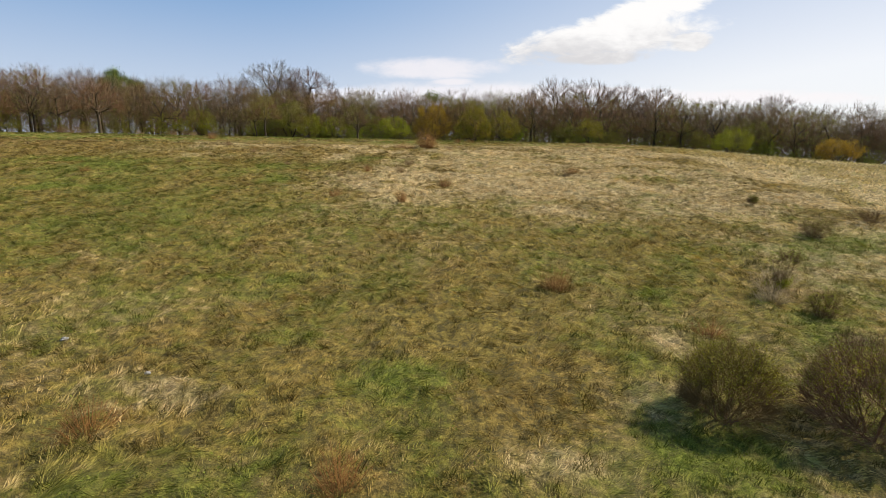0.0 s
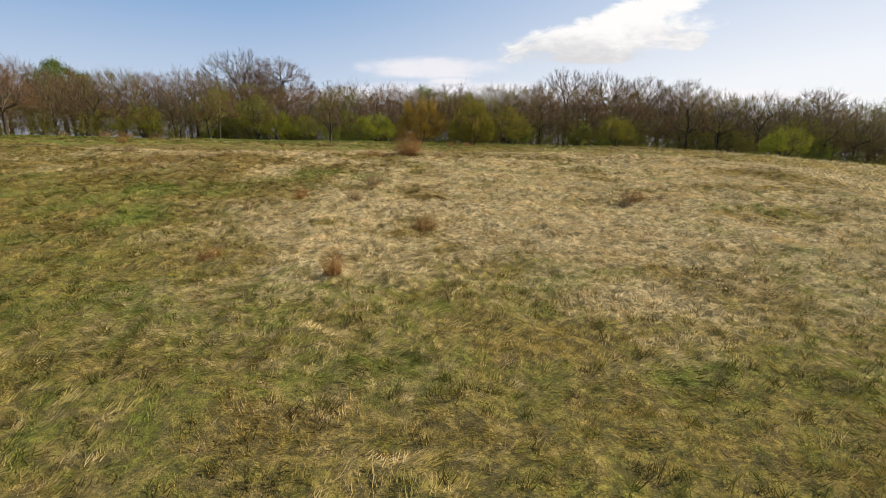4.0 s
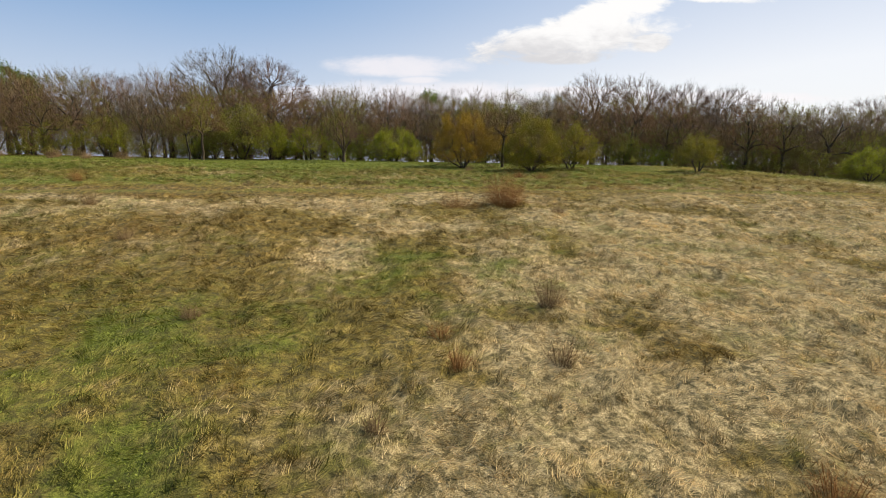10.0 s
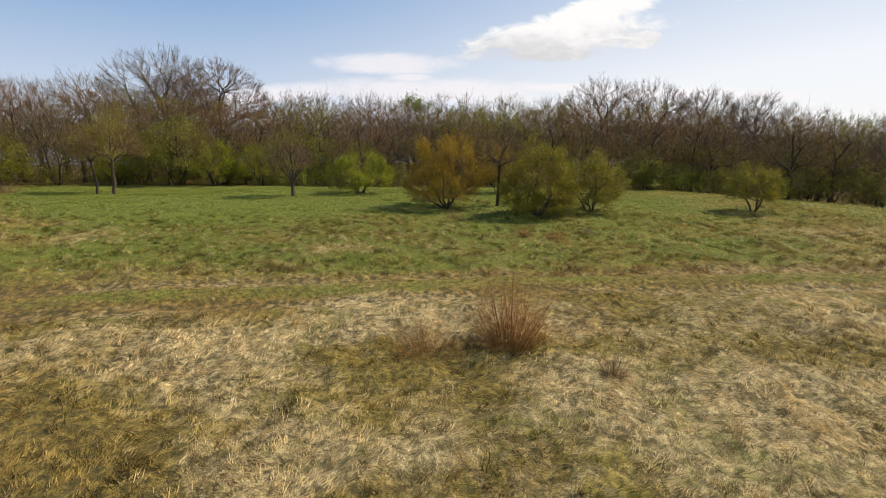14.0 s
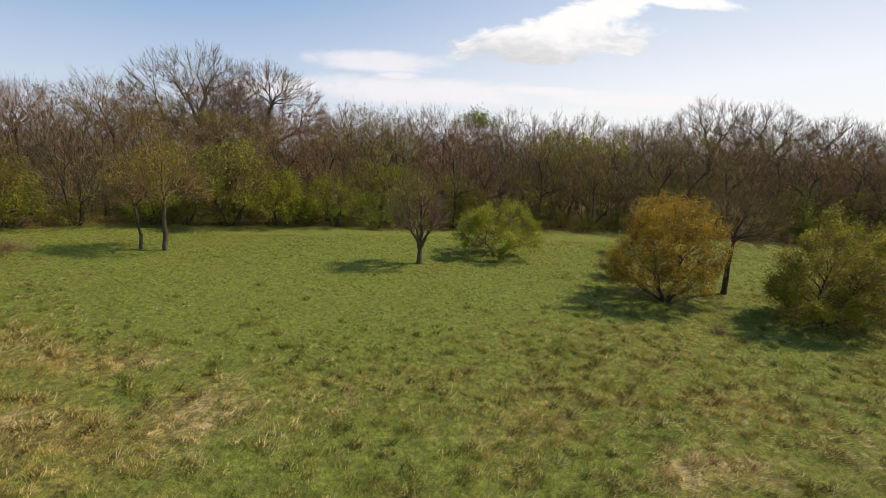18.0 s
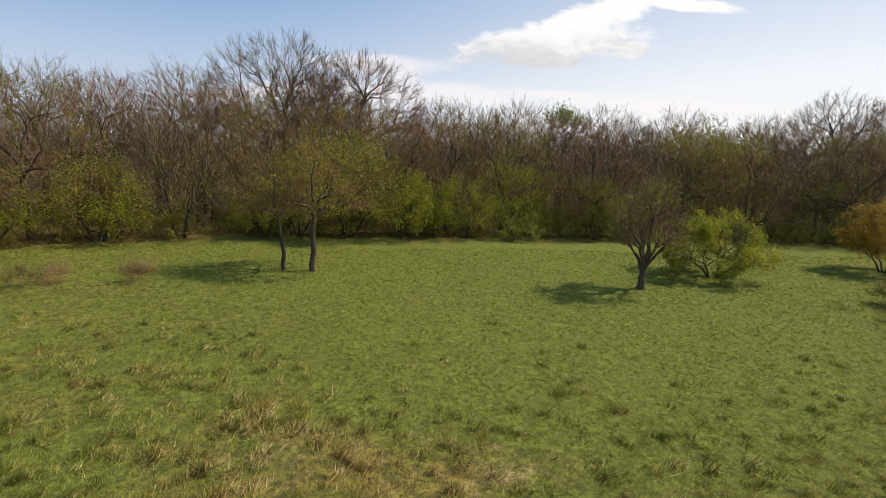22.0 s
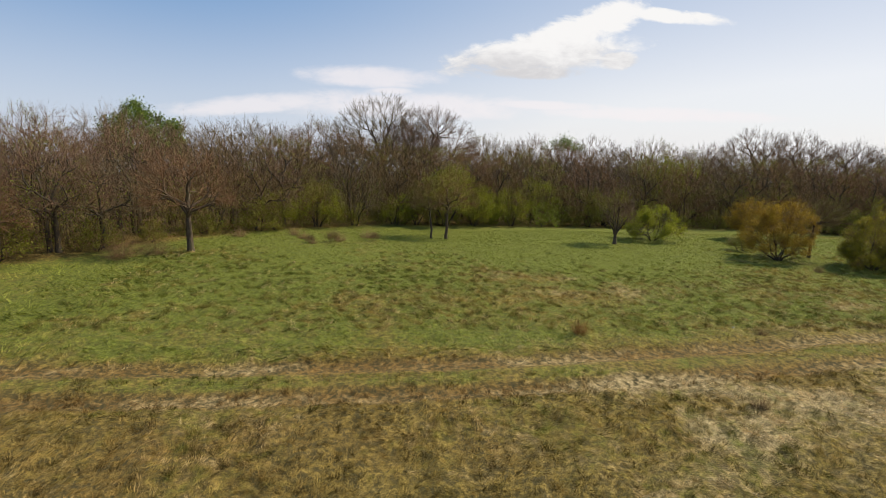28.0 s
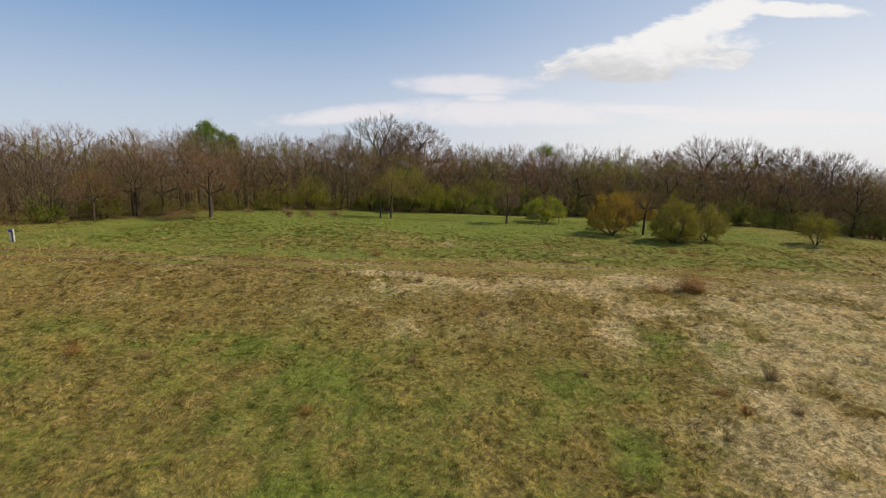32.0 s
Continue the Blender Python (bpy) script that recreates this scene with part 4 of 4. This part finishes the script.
# leafing trees that show green in the front of the wood: place and height
leafing = [crowned("leafing_tree", 150 + k, 6.0, 6.4, 0.7, 0.11, BARK_DARK, TWIG_BROWN, 0.012, stems=3, split=(3, 5, 4, 4), low=0.38, under=0.6, lump=0.25, spray=3, spray_len=0.5, leaf=(LEAF_LIME, LEAF_OLIVE)[k], leaf_n=6400, leaf_size=0.07, leaf_from=0.08, gaps=0.3, clump=0.9, puff=0.22) for k in range(2)]
for ob in leafing:
    tagged(ob, "woodland tree already in bright green spring leaf", "tree", EDGE)
for x, y, tall in ((-24.0, 83.2, 6.4), (-21.0, 83.6, 4.6), (-36.2, 79.2, 4.6), (-39.5, 76.8, 3.8), (-29.0, 82.6, 3.6), (-17.0, 84.2, 4.4), (-8.0, 85.5, 4.5), (-27.0, 83.0, 4.0), (3.0, 92.0, 8.6), (7.5, 95.0, 9.2), (12.0, 88.0, 5.0), (26.0, 84.0, 4.6), (38.0, 82.0, 5.0), (47.0, 80.0, 6.5), (-46.0, 75.0, 3.4), (-13.0, 88.0, 5.6), (19.0, 84.0, 4.0)):
    set_tree(leafing, x, y, tall / 6.0)
# shrubs under the edge
x = -72.0
while x < 110:
    px = x + WOOD.normal() * 0.5
    set_tree(under, px, wood_edge(px) + WOOD.uniform(0.3, 3.5), WOOD.uniform(0.55, 1.25))
    x += WOOD.uniform(1.8, 3.4)


def build_thicket(name, label, count, low, high, top, length, width, seed, material, lean):
    """The tangle of thin stems and twigs between the trees, too fine to count."""
    rng = np.random.default_rng(seed)
    x = rng.uniform(-92 if low < 20 else -110, 118 if low < 20 else 150, count)
    y = np.interp(x, WOOD_X, WOOD_Y) + rng.uniform(low, high, count)
    roof = top * (0.4 + 0.75 * field(x, y, 6, seed, 2)) * np.interp(x, (-50, -40, 28, 65), (0.9, 1.0, 1.0, 1.0) if low < 20 else (0.8, 0.95, 1.0, 1.1))
    z = base_height(x, y) + roof * rng.uniform(0, 1, count) ** 0.8 - 0.1
    d = np.stack([rng.normal(size=count) * lean, rng.normal(size=count) * lean, np.abs(rng.normal(size=count)) + 0.5], 1)
    d /= np.linalg.norm(d, axis=1, keepdims=True)
    size = (length * rng.uniform(0.4, 1.3, count))[:, None]
    base = np.stack([x, y, z], 1)
    side = np.cross(d, rng.normal(size=(count, 3)))
    side = side / np.linalg.norm(side, axis=1, keepdims=True) * (width * rng.uniform(0.6, 1.4, count) * 0.5)[:, None]
    verts = np.stack([base - side, base + side, base + d * size], 1).reshape(-1, 3)
    tagged(new(name, raw_mesh(name, verts, [np.arange(3 * count).reshape(-1, 3)], material)), label, "thicket", kind="stuff")


build_thicket("wood_thicket", "tangle of brown stems and twigs filling the wood", 150000, 3, 30, 7.4, 1.4, 0.04, 401, TWIG_DARK, 0.7)
build_thicket("far_woodland", "brown mass of the wood behind its front rows", 40000, 26, 62, 10.0, 1.8, 0.07, 403, TWIG_DARK, 0.7)
build_thicket("edge_thicket", "grey-brown brush along the front of the wood", 60000, 0.4, 6, 5.0, 1.0, 0.022, 402, TWIG_BROWN, 0.9)


def build_underleaf(name, label, count, low, high, top, size, seed, material):
    """Young leaves scattered in clumps through the brush."""
    rng = np.random.default_rng(seed)
    x = rng.uniform(-74, 118, count)
    y = np.interp(x, WOOD_X, WOOD_Y) + rng.uniform(low, high, count)
    z = base_height(x, y) + top * rng.uniform(0, 1, count) ** 1.3
    keep = field(x * 1.0, y + z * 1.3, 2.6, seed, 3) > 0.52
    spots = np.stack([x, y, z], 1)[keep]
    tagged(new(name, raw_mesh(name, *leaves(rng, spots, size), material)), label, "foliage", kind="stuff")


build_underleaf("undergrowth", "fresh green undergrowth in clumps below the trees", 120000, 0.2, 9, 4.5, 0.066, 411, LEAF_GREEN)
build_underleaf("olive_undergrowth", "olive young leaves through the middle of the brush", 90000, 1.5, 14, 6.5, 0.062, 412, LEAF_OLIVE)


# ---- trees and bushes that stand by themselves ----
oak = crowned("ivy_clad_oak", 201, 12.4, 11.0, 3.5, 0.32, BARK_DARK, TWIG_GREY, 0.016, fork=2.6, split=(6, 5, 4, 4), low=0.4, under=0.5, lump=0.28, spray=4, spray_len=0.7, leaf=LEAF_IVY, leaf_n=20000, leaf_size=0.13, leaf_from=0.3, gaps=0.3, clump=0.7, puff=0.28)
tagged(stand(oak, -57.3, 95.5, 20), "oak in green leaf rising over the bare wood", "tree")
ivy = crowned("ivy_clad_tree", 202, 11.9, 9.6, 2.5, 0.26, BARK_DARK, TWIG_GREY, 0.016, fork=2.4, split=(6, 4, 4, 4), low=0.4, under=0.4, spray=4, spray_len=0.8, leaf=LEAF_IVY, leaf_n=2000, leaf_size=0.11, leaf_from=0.8, gaps=0.4, clump=0.7, puff=0.3)
tagged(stand(ivy, -2.1, 111, 50), "bare tree with a dark ivy-green top", "tree")

twin = crowned("field_maple", 211, 6.3, 5.6, 1.7, 0.13, BARK_GREY, TWIG_BROWN, 0.010, fork=1.9, split=(6, 4, 4, 5), low=0.35, under=0.35, lump=0.3, spray=5, spray_len=0.5, leaf=LEAF_LIME, leaf_n=3600, leaf_size=0.042, leaf_from=0.3, gaps=0.45, clump=0.6, puff=0.16, lean=0.02)
tagged(stand(twin, -25.0, 74.5, 30), "slender pasture tree with spreading limbs and first leaves", "tree")
thin = crowned("young_maple", 212, 5.6, 4.2, 1.6, 0.09, BARK_DARK, TWIG_BROWN, 0.010, fork=1.8, split=(5, 4, 4, 4), low=0.38, under=0.4, lump=0.3, spray=5, spray_len=0.45, lean=-0.05, leaf=LEAF_OLIVE, leaf_n=900, leaf_size=0.045, leaf_from=0.4)
tagged(stand(thin, -26.25, 74.6, 10), "thin young bare tree beside the pasture tree", "tree")
dead = crowned("old_thorn", 213, 5.2, 3.7, 0.9, 0.15, BARK_GREY, TWIG_BROWN, 0.010, fork=0.45, lead=0.15, split=(7, 4, 4, 4), low=0.4, under=0.4, lump=0.3, inner=0.5, spray=6, spray_len=0.42, leaf=LEAF_OLIVE, leaf_n=2600, leaf_size=0.042, leaf_from=0.25, gaps=0.5, clump=0.7, up=0.3)
tagged(stand(dead, -11.5, 71.4, 10), "old half-dead thorn with a stout short trunk", "tree")
green = crowned("hawthorn_bush", 214, 3.4, 5.6, 0.1, 0.06, BARK_DARK, TWIG_DARK, 0.009, stems=4, split=(4, 5, 4, 4), low=0.42, under=0.85, lump=0.36, inner=0.3, spray=5, spray_len=0.45, fine=2, leaf=LEAF_LIME, leaf_n=17000, leaf_size=0.048, gaps=0.36, clump=1.4, puff=0.09, up=-0.05)
tagged(stand(green, -7.0, 73.6, 0), "bright yellow-green hawthorn bush in new leaf", "bush")
orange = crowned("bronze_bush", 215, 4.9, 5.3, 0.1, 0.07, BARK_DARK, TWIG_BROWN, 0.009, stems=6, split=(6, 4, 4, 4), low=0.38, under=0.9, lump=0.26, inner=0.35, spray=6, spray_len=0.55, fine=2, leaf=LEAF_ORANGE, leaf_n=22000, leaf_size=0.044, leaf_from=0.1, gaps=0.28, clump=1.5, puff=0.08, up=0.3)
tagged(stand(orange, -1.3, 66.0, 0), "round bush in bronze-orange new leaf", "bush")
behind = crowned("bronze_bush", 225, 4.1, 5.2, 0.3, 0.05, BARK_DARK, TWIG_BROWN, 0.009, stems=5, split=(5, 5, 4, 4), low=0.4, under=0.7, lump=0.26, inner=0.35, spray=6, spray_len=0.55, fine=2, leaf=LEAF_ORANGE, leaf_n=16000, leaf_size=0.046, leaf_from=0.1, gaps=0.3, clump=1.5, puff=0.08, up=0.3)
tagged(stand(behind, 3.8, 75.6, 0), "bronze-orange bush behind a rounder one, nearer the wood", "bush")
fork = crowned("dark_thorn_tree", 216, 5.0, 4.6, 1.9, 0.12, BARK_DARK, TWIG_BROWN, 0.010, fork=2.0, split=(6, 4, 4, 4), low=0.35, under=0.4, lump=0.25, spray=6, spray_len=0.45, fine=2, lean=0.03)
tagged(stand(fork, 2.1, 67.0, 0), "dark leafless thorn tree with a bare crooked trunk", "tree")
broad = crowned("green_gold_bush", 217, 4.6, 4.9, 0.05, 0.065, BARK_DARK, TWIG_BROWN, 0.009, stems=6, split=(6, 5, 4, 4), low=0.36, under=0.97, lump=0.32, inner=0.35, spray=5, spray_len=0.55, fine=2, leaf=LEAF_GOLD, leaf_n=26000, leaf_size=0.045, leaf_from=0.02, gaps=0.25, clump=1.5, puff=0.09, up=0.15)
tagged(stand(broad, 3.7, 63.2, 0), "broad green and gold bush in new leaf", "bush")
gold = crowned("golden_bush", 218, 3.9, 4.6, 0.1, 0.06, BARK_DARK, TWIG_BROWN, 0.009, stems=4, split=(4, 5, 4, 4), low=0.4, under=0.9, lump=0.32, inner=0.35, spray=5, spray_len=0.5, fine=2, leaf=LEAF_GOLD, leaf_n=15000, leaf_size=0.045, gaps=0.28, clump=1.5, puff=0.09, up=0.15)
tagged(stand(gold, 7.2, 64.5, 0), "golden bush in new leaf beside a green one", "bush")
right1 = crowned("small_hawthorn", 219, 3.3, 4.0, 0.2, 0.07, BARK_DARK, TWIG_DARK, 0.010, stems=3, split=(3, 5, 4, 4), low=0.4, under=0.5, lump=0.32, spray=5, spray_len=0.45, leaf=LEAF_GOLD, leaf_n=8000, leaf_size=0.05, gaps=0.32, clump=1.3, puff=0.1)
tagged(stand(right1, 18.0, 65.2, 0), "small open hawthorn in thin new leaf", "bush")
right2 = crowned("hawthorn_bush", 220, 3.9, 5.6, 0.2, 0.08, BARK_DARK, TWIG_DARK, 0.010, stems=4, split=(4, 5, 4, 4), low=0.4, under=0.6, lump=0.3, spray=5, spray_len=0.5, leaf=LEAF_LIME, leaf_n=11000, leaf_size=0.055, gaps=0.3, puff=0.12)
tagged(stand(right2, 39.2, 71.9, 0), "yellow-green hawthorn bush over the pasture's far side", "bush")
right3 = crowned("golden_bush", 223, 3.0, 4.6, 0.3, 0.08, BARK_DARK, TWIG_BROWN, 0.010, stems=4, split=(4, 4, 4, 4), low=0.4, under=0.7, lump=0.28, spray=5, spray_len=0.5, leaf=LEAF_ORANGE, leaf_n=6500, leaf_size=0.055, gaps=0.3, puff=0.12)
tagged(stand(right3, 42.5, 56.5, 0), "low spreading bush in dull golden leaf", "bush")
lone = crowned("pasture_tree", 221, 7.2, 7.0, 1.5, 0.2, BARK_GREY, TWIG_BROWN, 0.012, fork=1.5, split=(7, 4, 4, 5), low=0.38, under=0.4, lump=0.25, spray=5, spray_len=0.55)
tagged(stand(lone, -42.6, 65.9, 0), "lone bare tree with a forking grey trunk", "tree")
small = plant("low_shrub", 224, 1.3, 2.0, 0.1, 0.04, BARK_DARK, TWIG_BROWN, 90, 4, 0.4, 0.006, stems=3, rise=0.3, leaf=LEAF_OLIVE, leaf_n=2200, leaf_size=0.045, gaps=0.2)
tagged(stand(small, -1.9, 69.4, 0), "low olive-leaved shrub under a bronze bush", "shrub")
lone2 = crowned("young_bare_tree", 222, 5.6, 5.6, 1.1, 0.12, BARK_GREY, TWIG_BROWN, 0.012, fork=1.2, split=(6, 4, 4, 4), low=0.38, under=0.45, lump=0.25, spray=5, spray_len=0.5)
tagged(stand(lone2, -51.4, 60.7, 0), "small bare red-brown tree before the wood", "tree")


# ---- dry stalks, low shrubs and small things in the grass ----
broom1 = crowned("twiggy_bush", 301, 1.6, 1.95, 0.05, 0.022, TWIG_BROWN, TWIG_BROWN, 0.0045, stems=9, split=(9, 5, 5, 5), low=0.35, under=0.7, lump=0.15, inner=0.5, spray=6, spray_len=0.26, fine=1, leaf=LEAF_GOLD, leaf_n=9000, leaf_size=0.015, leaf_from=0.5, gaps=0.3, clump=1.5, puff=0.03, up=0.5)
tagged(stand(broom1, 5.0, 8.4, 0), "brown twiggy broom bush with yellow-green tips", "shrub")
broom2 = crowned("twiggy_bush", 302, 1.9, 2.7, 0.05, 0.026, TWIG_BROWN, TWIG_BROWN, 0.005, stems=10, split=(10, 5, 5, 5), low=0.35, under=0.7, lump=0.15, inner=0.5, spray=6, spray_len=0.3, fine=1, leaf=LEAF_GOLD, leaf_n=13000, leaf_size=0.016, leaf_from=0.4, gaps=0.25, clump=1.5, puff=0.03, up=0.5)
tagged(stand(broom2, 7.3, 7.9, 0), "dark broom bush with olive tips in deep shade", "shrub")
YOUNG = "small brown twiggy bush with yellow-green tips in rough grass"
for k, (x, y, h, w, leaf) in enumerate(((10.2, 13.2, 0.95, 1.2, LEAF_LIME), (9.8, 14.6, 0.9, 1.0, LEAF_LIME), (11.6, 16.8, 1.0, 1.5, LEAF_LIME), (15.1, 20.7, 0.8, 1.5, LEAF_OLIVE), (18.8, 22.6, 0.9, 2.2, None), (15.6, 26.0, 0.5, 0.7, LEAF_OLIVE),
                                        (-34.1, 70.2, 1.1, 1.5, LEAF_OLIVE), (-35.6, 69.6, 0.7, 1.0, None), (-31.0, 71.6, 0.9, 1.4, None))):
    young = crowned("young_bush", 340 + k, h, w, 0.03, 0.009, TWIG_TAN, TWIG_TAN, 0.004, stems=6, split=(6, 3, 3, 3), low=0.4, under=0.3, lump=0.45, inner=0.6, spray=4, spray_len=0.3, fine=1, leaf=leaf, leaf_n=1100, leaf_size=0.018, leaf_from=0.3, gaps=0.4, clump=2.0, puff=0.04, up=0.7)
    tagged(stand(young, x, y, 40.0 * k, 1.0, 0.02), YOUNG if leaf else "bare purple-brown bramble bush in the rough grass", "shrub")
dock = stalk_clump("dead_dock", 303, 1.9, 2.4, TWIG_RUST, 18, 520)
tagged(stand(dock, -1.4, 46.1, 0), "rust-brown clump of dead dock stalks by the track", "shrub")
for k, (x, y, h, w, twig) in enumerate(((-3.4, 46.0, 0.8, 2.6, TWIG_RUST), (0.5, 44.6, 0.6, 0.9, TWIG_TAN), (-22.3, 51.1, 0.8, 1.0, TWIG_RUST), (-33.6, 71.0, 0.9, 1.3, TWIG_TAN), (-31.6, 73.2, 1.0, 1.9, TWIG_TAN),
                                        (-36.4, 71.6, 0.8, 1.2, TWIG_BROWN), (-45.9, 64.0, 1.8, 3.2, TWIG_BROWN), (-44.3, 64.8, 1.3, 2.4, TWIG_BROWN), (3.3, 14.6, 0.9, 1.3, TWIG_RUST), (15.0, 20.6, 0.8, 1.4, TWIG_TAN), (10.0, 14.9, 1.2, 1.8, TWIG_STRAW), (9.3, 14.0, 0.7, 1.2, TWIG_STRAW),
                                        (10.3, 13.3, 0.9, 1.1, TWIG_TAN), (-5.8, 7.6, 0.6, 1.3, TWIG_RUST), (-1.5, 6.6, 0.7, 1.1, TWIG_RUST), (-2.3, 35.2, 0.9, 1.0, TWIG_TAN), (-2.7, 32.7, 0.6, 0.8, TWIG_TAN), (-4.9, 34.0, 0.45, 0.8, TWIG_RUST),
                                        (0.1, 29.4, 0.8, 1.0, TWIG_RUST), (-29.3, 34.3, 0.7, 0.9, TWIG_TAN), (-17.8, 35.3, 0.45, 0.6, TWIG_TAN), (-32.5, 34.1, 0.7, 1.1, TWIG_RUST), (-14.6, 40.5, 0.6, 0.7, TWIG_TAN), (1.5, 57.4, 0.6, 1.0, TWIG_RUST), (2.9, 57.0, 0.6, 1.3, TWIG_RUST), (4.7, 58.0, 0.5, 0.9, TWIG_TAN), (-1.2, 62.4, 0.6, 0.9, TWIG_TAN), (-35.4, 69.3, 0.5, 0.8, TWIG_TAN), (-18.5, 45.5, 0.6, 0.8, TWIG_TAN), (7.7, 32.5, 0.7, 0.9, TWIG_TAN), (19.2, 23.0, 0.5, 0.9, TWIG_TAN), (-34.2, 72.4, 0.8, 1.5, TWIG_TAN), (6.5, 11.9, 0.6, 1.2, TWIG_RUST), (-21.2, 30.9, 0.45, 0.8, TWIG_RUST), (-6.1, 30.8, 0.4, 0.5, TWIG_TAN), (-2.0, 25.1, 0.7, 0.8, TWIG_RUST), (-5.4, 26.1, 0.5, 1.0, TWIG_RUST), (8.1, 32.9, 0.7, 1.2, TWIG_RUST), (-4.7, 32.5, 0.5, 0.7, TWIG_RUST), (-14.0, 51.4, 0.5, 0.8, TWIG_TAN), (-10.3, 34.7, 0.4, 0.6, TWIG_TAN), (-37.3, 73.0, 1.0, 1.4, TWIG_TAN), (-41.1, 71.6, 0.9, 1.6, TWIG_TAN))):
    clump = stalk_clump("dry_stalks", 310 + k, h, w, twig, 9, int(70 + 70 * w))
    tagged(stand(clump, x, y, 0, 1.0, 0.02), "clump of dead brown stalks standing in the rough grass", "shrub")


def stone(x, y, size, seed):
    rng = np.random.default_rng(seed)
    bm = bmesh.new()
    bmesh.ops.create_icosphere(bm, subdivisions=2, radius=1.0)
    for v in bm.verts:
        v.co *= 0.8 + 0.45 * noise.noise(v.co * 1.3 + Vector((seed, 0, 0)))
        v.co = Vector((v.co.x * size, v.co.y * size * 0.7, v.co.z * size * 0.5))
    me = bpy.data.meshes.new("stone")
    bm.to_mesh(me)
    bm.free()
    me.materials.append(STONE)
    ob = new("stone", me)
    ob.location = (x, y, float(ground_height(x, y)) + size * 0.15)
    return tagged(ob, "pale weathered stone lying in the grass", "stone")


stone(-8.4, 10.8, 0.11, 1)
stone(-5.8, 9.4, 0.09, 2)
stone(-15.0, 51.8, 0.08, 3)


def box_mesh(name, sx, sy, z0, z1, material, bevel=0.008):
    bm = bmesh.new()
    bmesh.ops.create_cube(bm, size=1.0)
    for v in bm.verts:
        v.co = Vector((v.co.x * sx, v.co.y * sy, z0 + (v.co.z + 0.5) * (z1 - z0)))
    bmesh.ops.bevel(bm, geom=bm.edges[:], offset=bevel, segments=2, affect="EDGES")
    me = bpy.data.meshes.new(name)
    bm.to_mesh(me)
    bm.free()
    me.materials.append(material)
    return me


def waymark(x, y, turn):
    """White marker post with a blue band at its top."""
    root = new("marker_post")
    part("post", box_mesh("post", 0.12, 0.12, -0.3, 0.72, PAINT_WHITE), root)
    part("band", box_mesh("band", 0.126, 0.126, 0.724, 0.93, PAINT_BLUE), root, "blue painted top")
    return tagged(stand(root, x, y, turn, 1.0, 0.0), "white wooden marker post with a blue top", "post")


def plain_post(x, y, turn):
    root = new("fence_post")
    part("post", box_mesh("post", 0.07, 0.16, -0.3, 0.96, PAINT_WHITE), root)
    part("backing", box_mesh("backing", 0.09, 0.15, 0.0, 0.9, WOOD_DARK), root, "dark weathered back board").location = (-0.085, 0, 0)
    return tagged(stand(root, x, y, turn, 1.0, 0.0), "pale wooden post with a dark back board", "post")


waymark(-50.1, 50.2, 35)
plain_post(-49.86, 50.25, 35)


def dandelion(x, y):
    root = new("dandelion")
    part("stalk", raw_mesh("stalk", *tubes([(0, 0, 0, 0.02, 0, 0.26, 0.004, 0.003)], 6), GREEN_STALK), root)
    ang = np.arange(22) * 2.4
    tilt = np.linspace(0.1, 0.9, 22)
    d = np.stack([np.cos(ang) * np.sin(tilt), np.sin(ang) * np.sin(tilt), np.cos(tilt)], 1) * 0.035
    rows = np.c_[np.tile([0.02, 0, 0.25], (22, 1)), np.array([0.02, 0, 0.25]) + d, np.full(22, 0.003), np.full(22, 0.008)]
    part("flower_head", raw_mesh("flower_head", *tubes(rows, 4), YELLOW), root, "yellow petals")
    return tagged(stand(root, x, y), "single yellow dandelion flower in the grass", "flower")


dandelion(-5.5, 24.2)
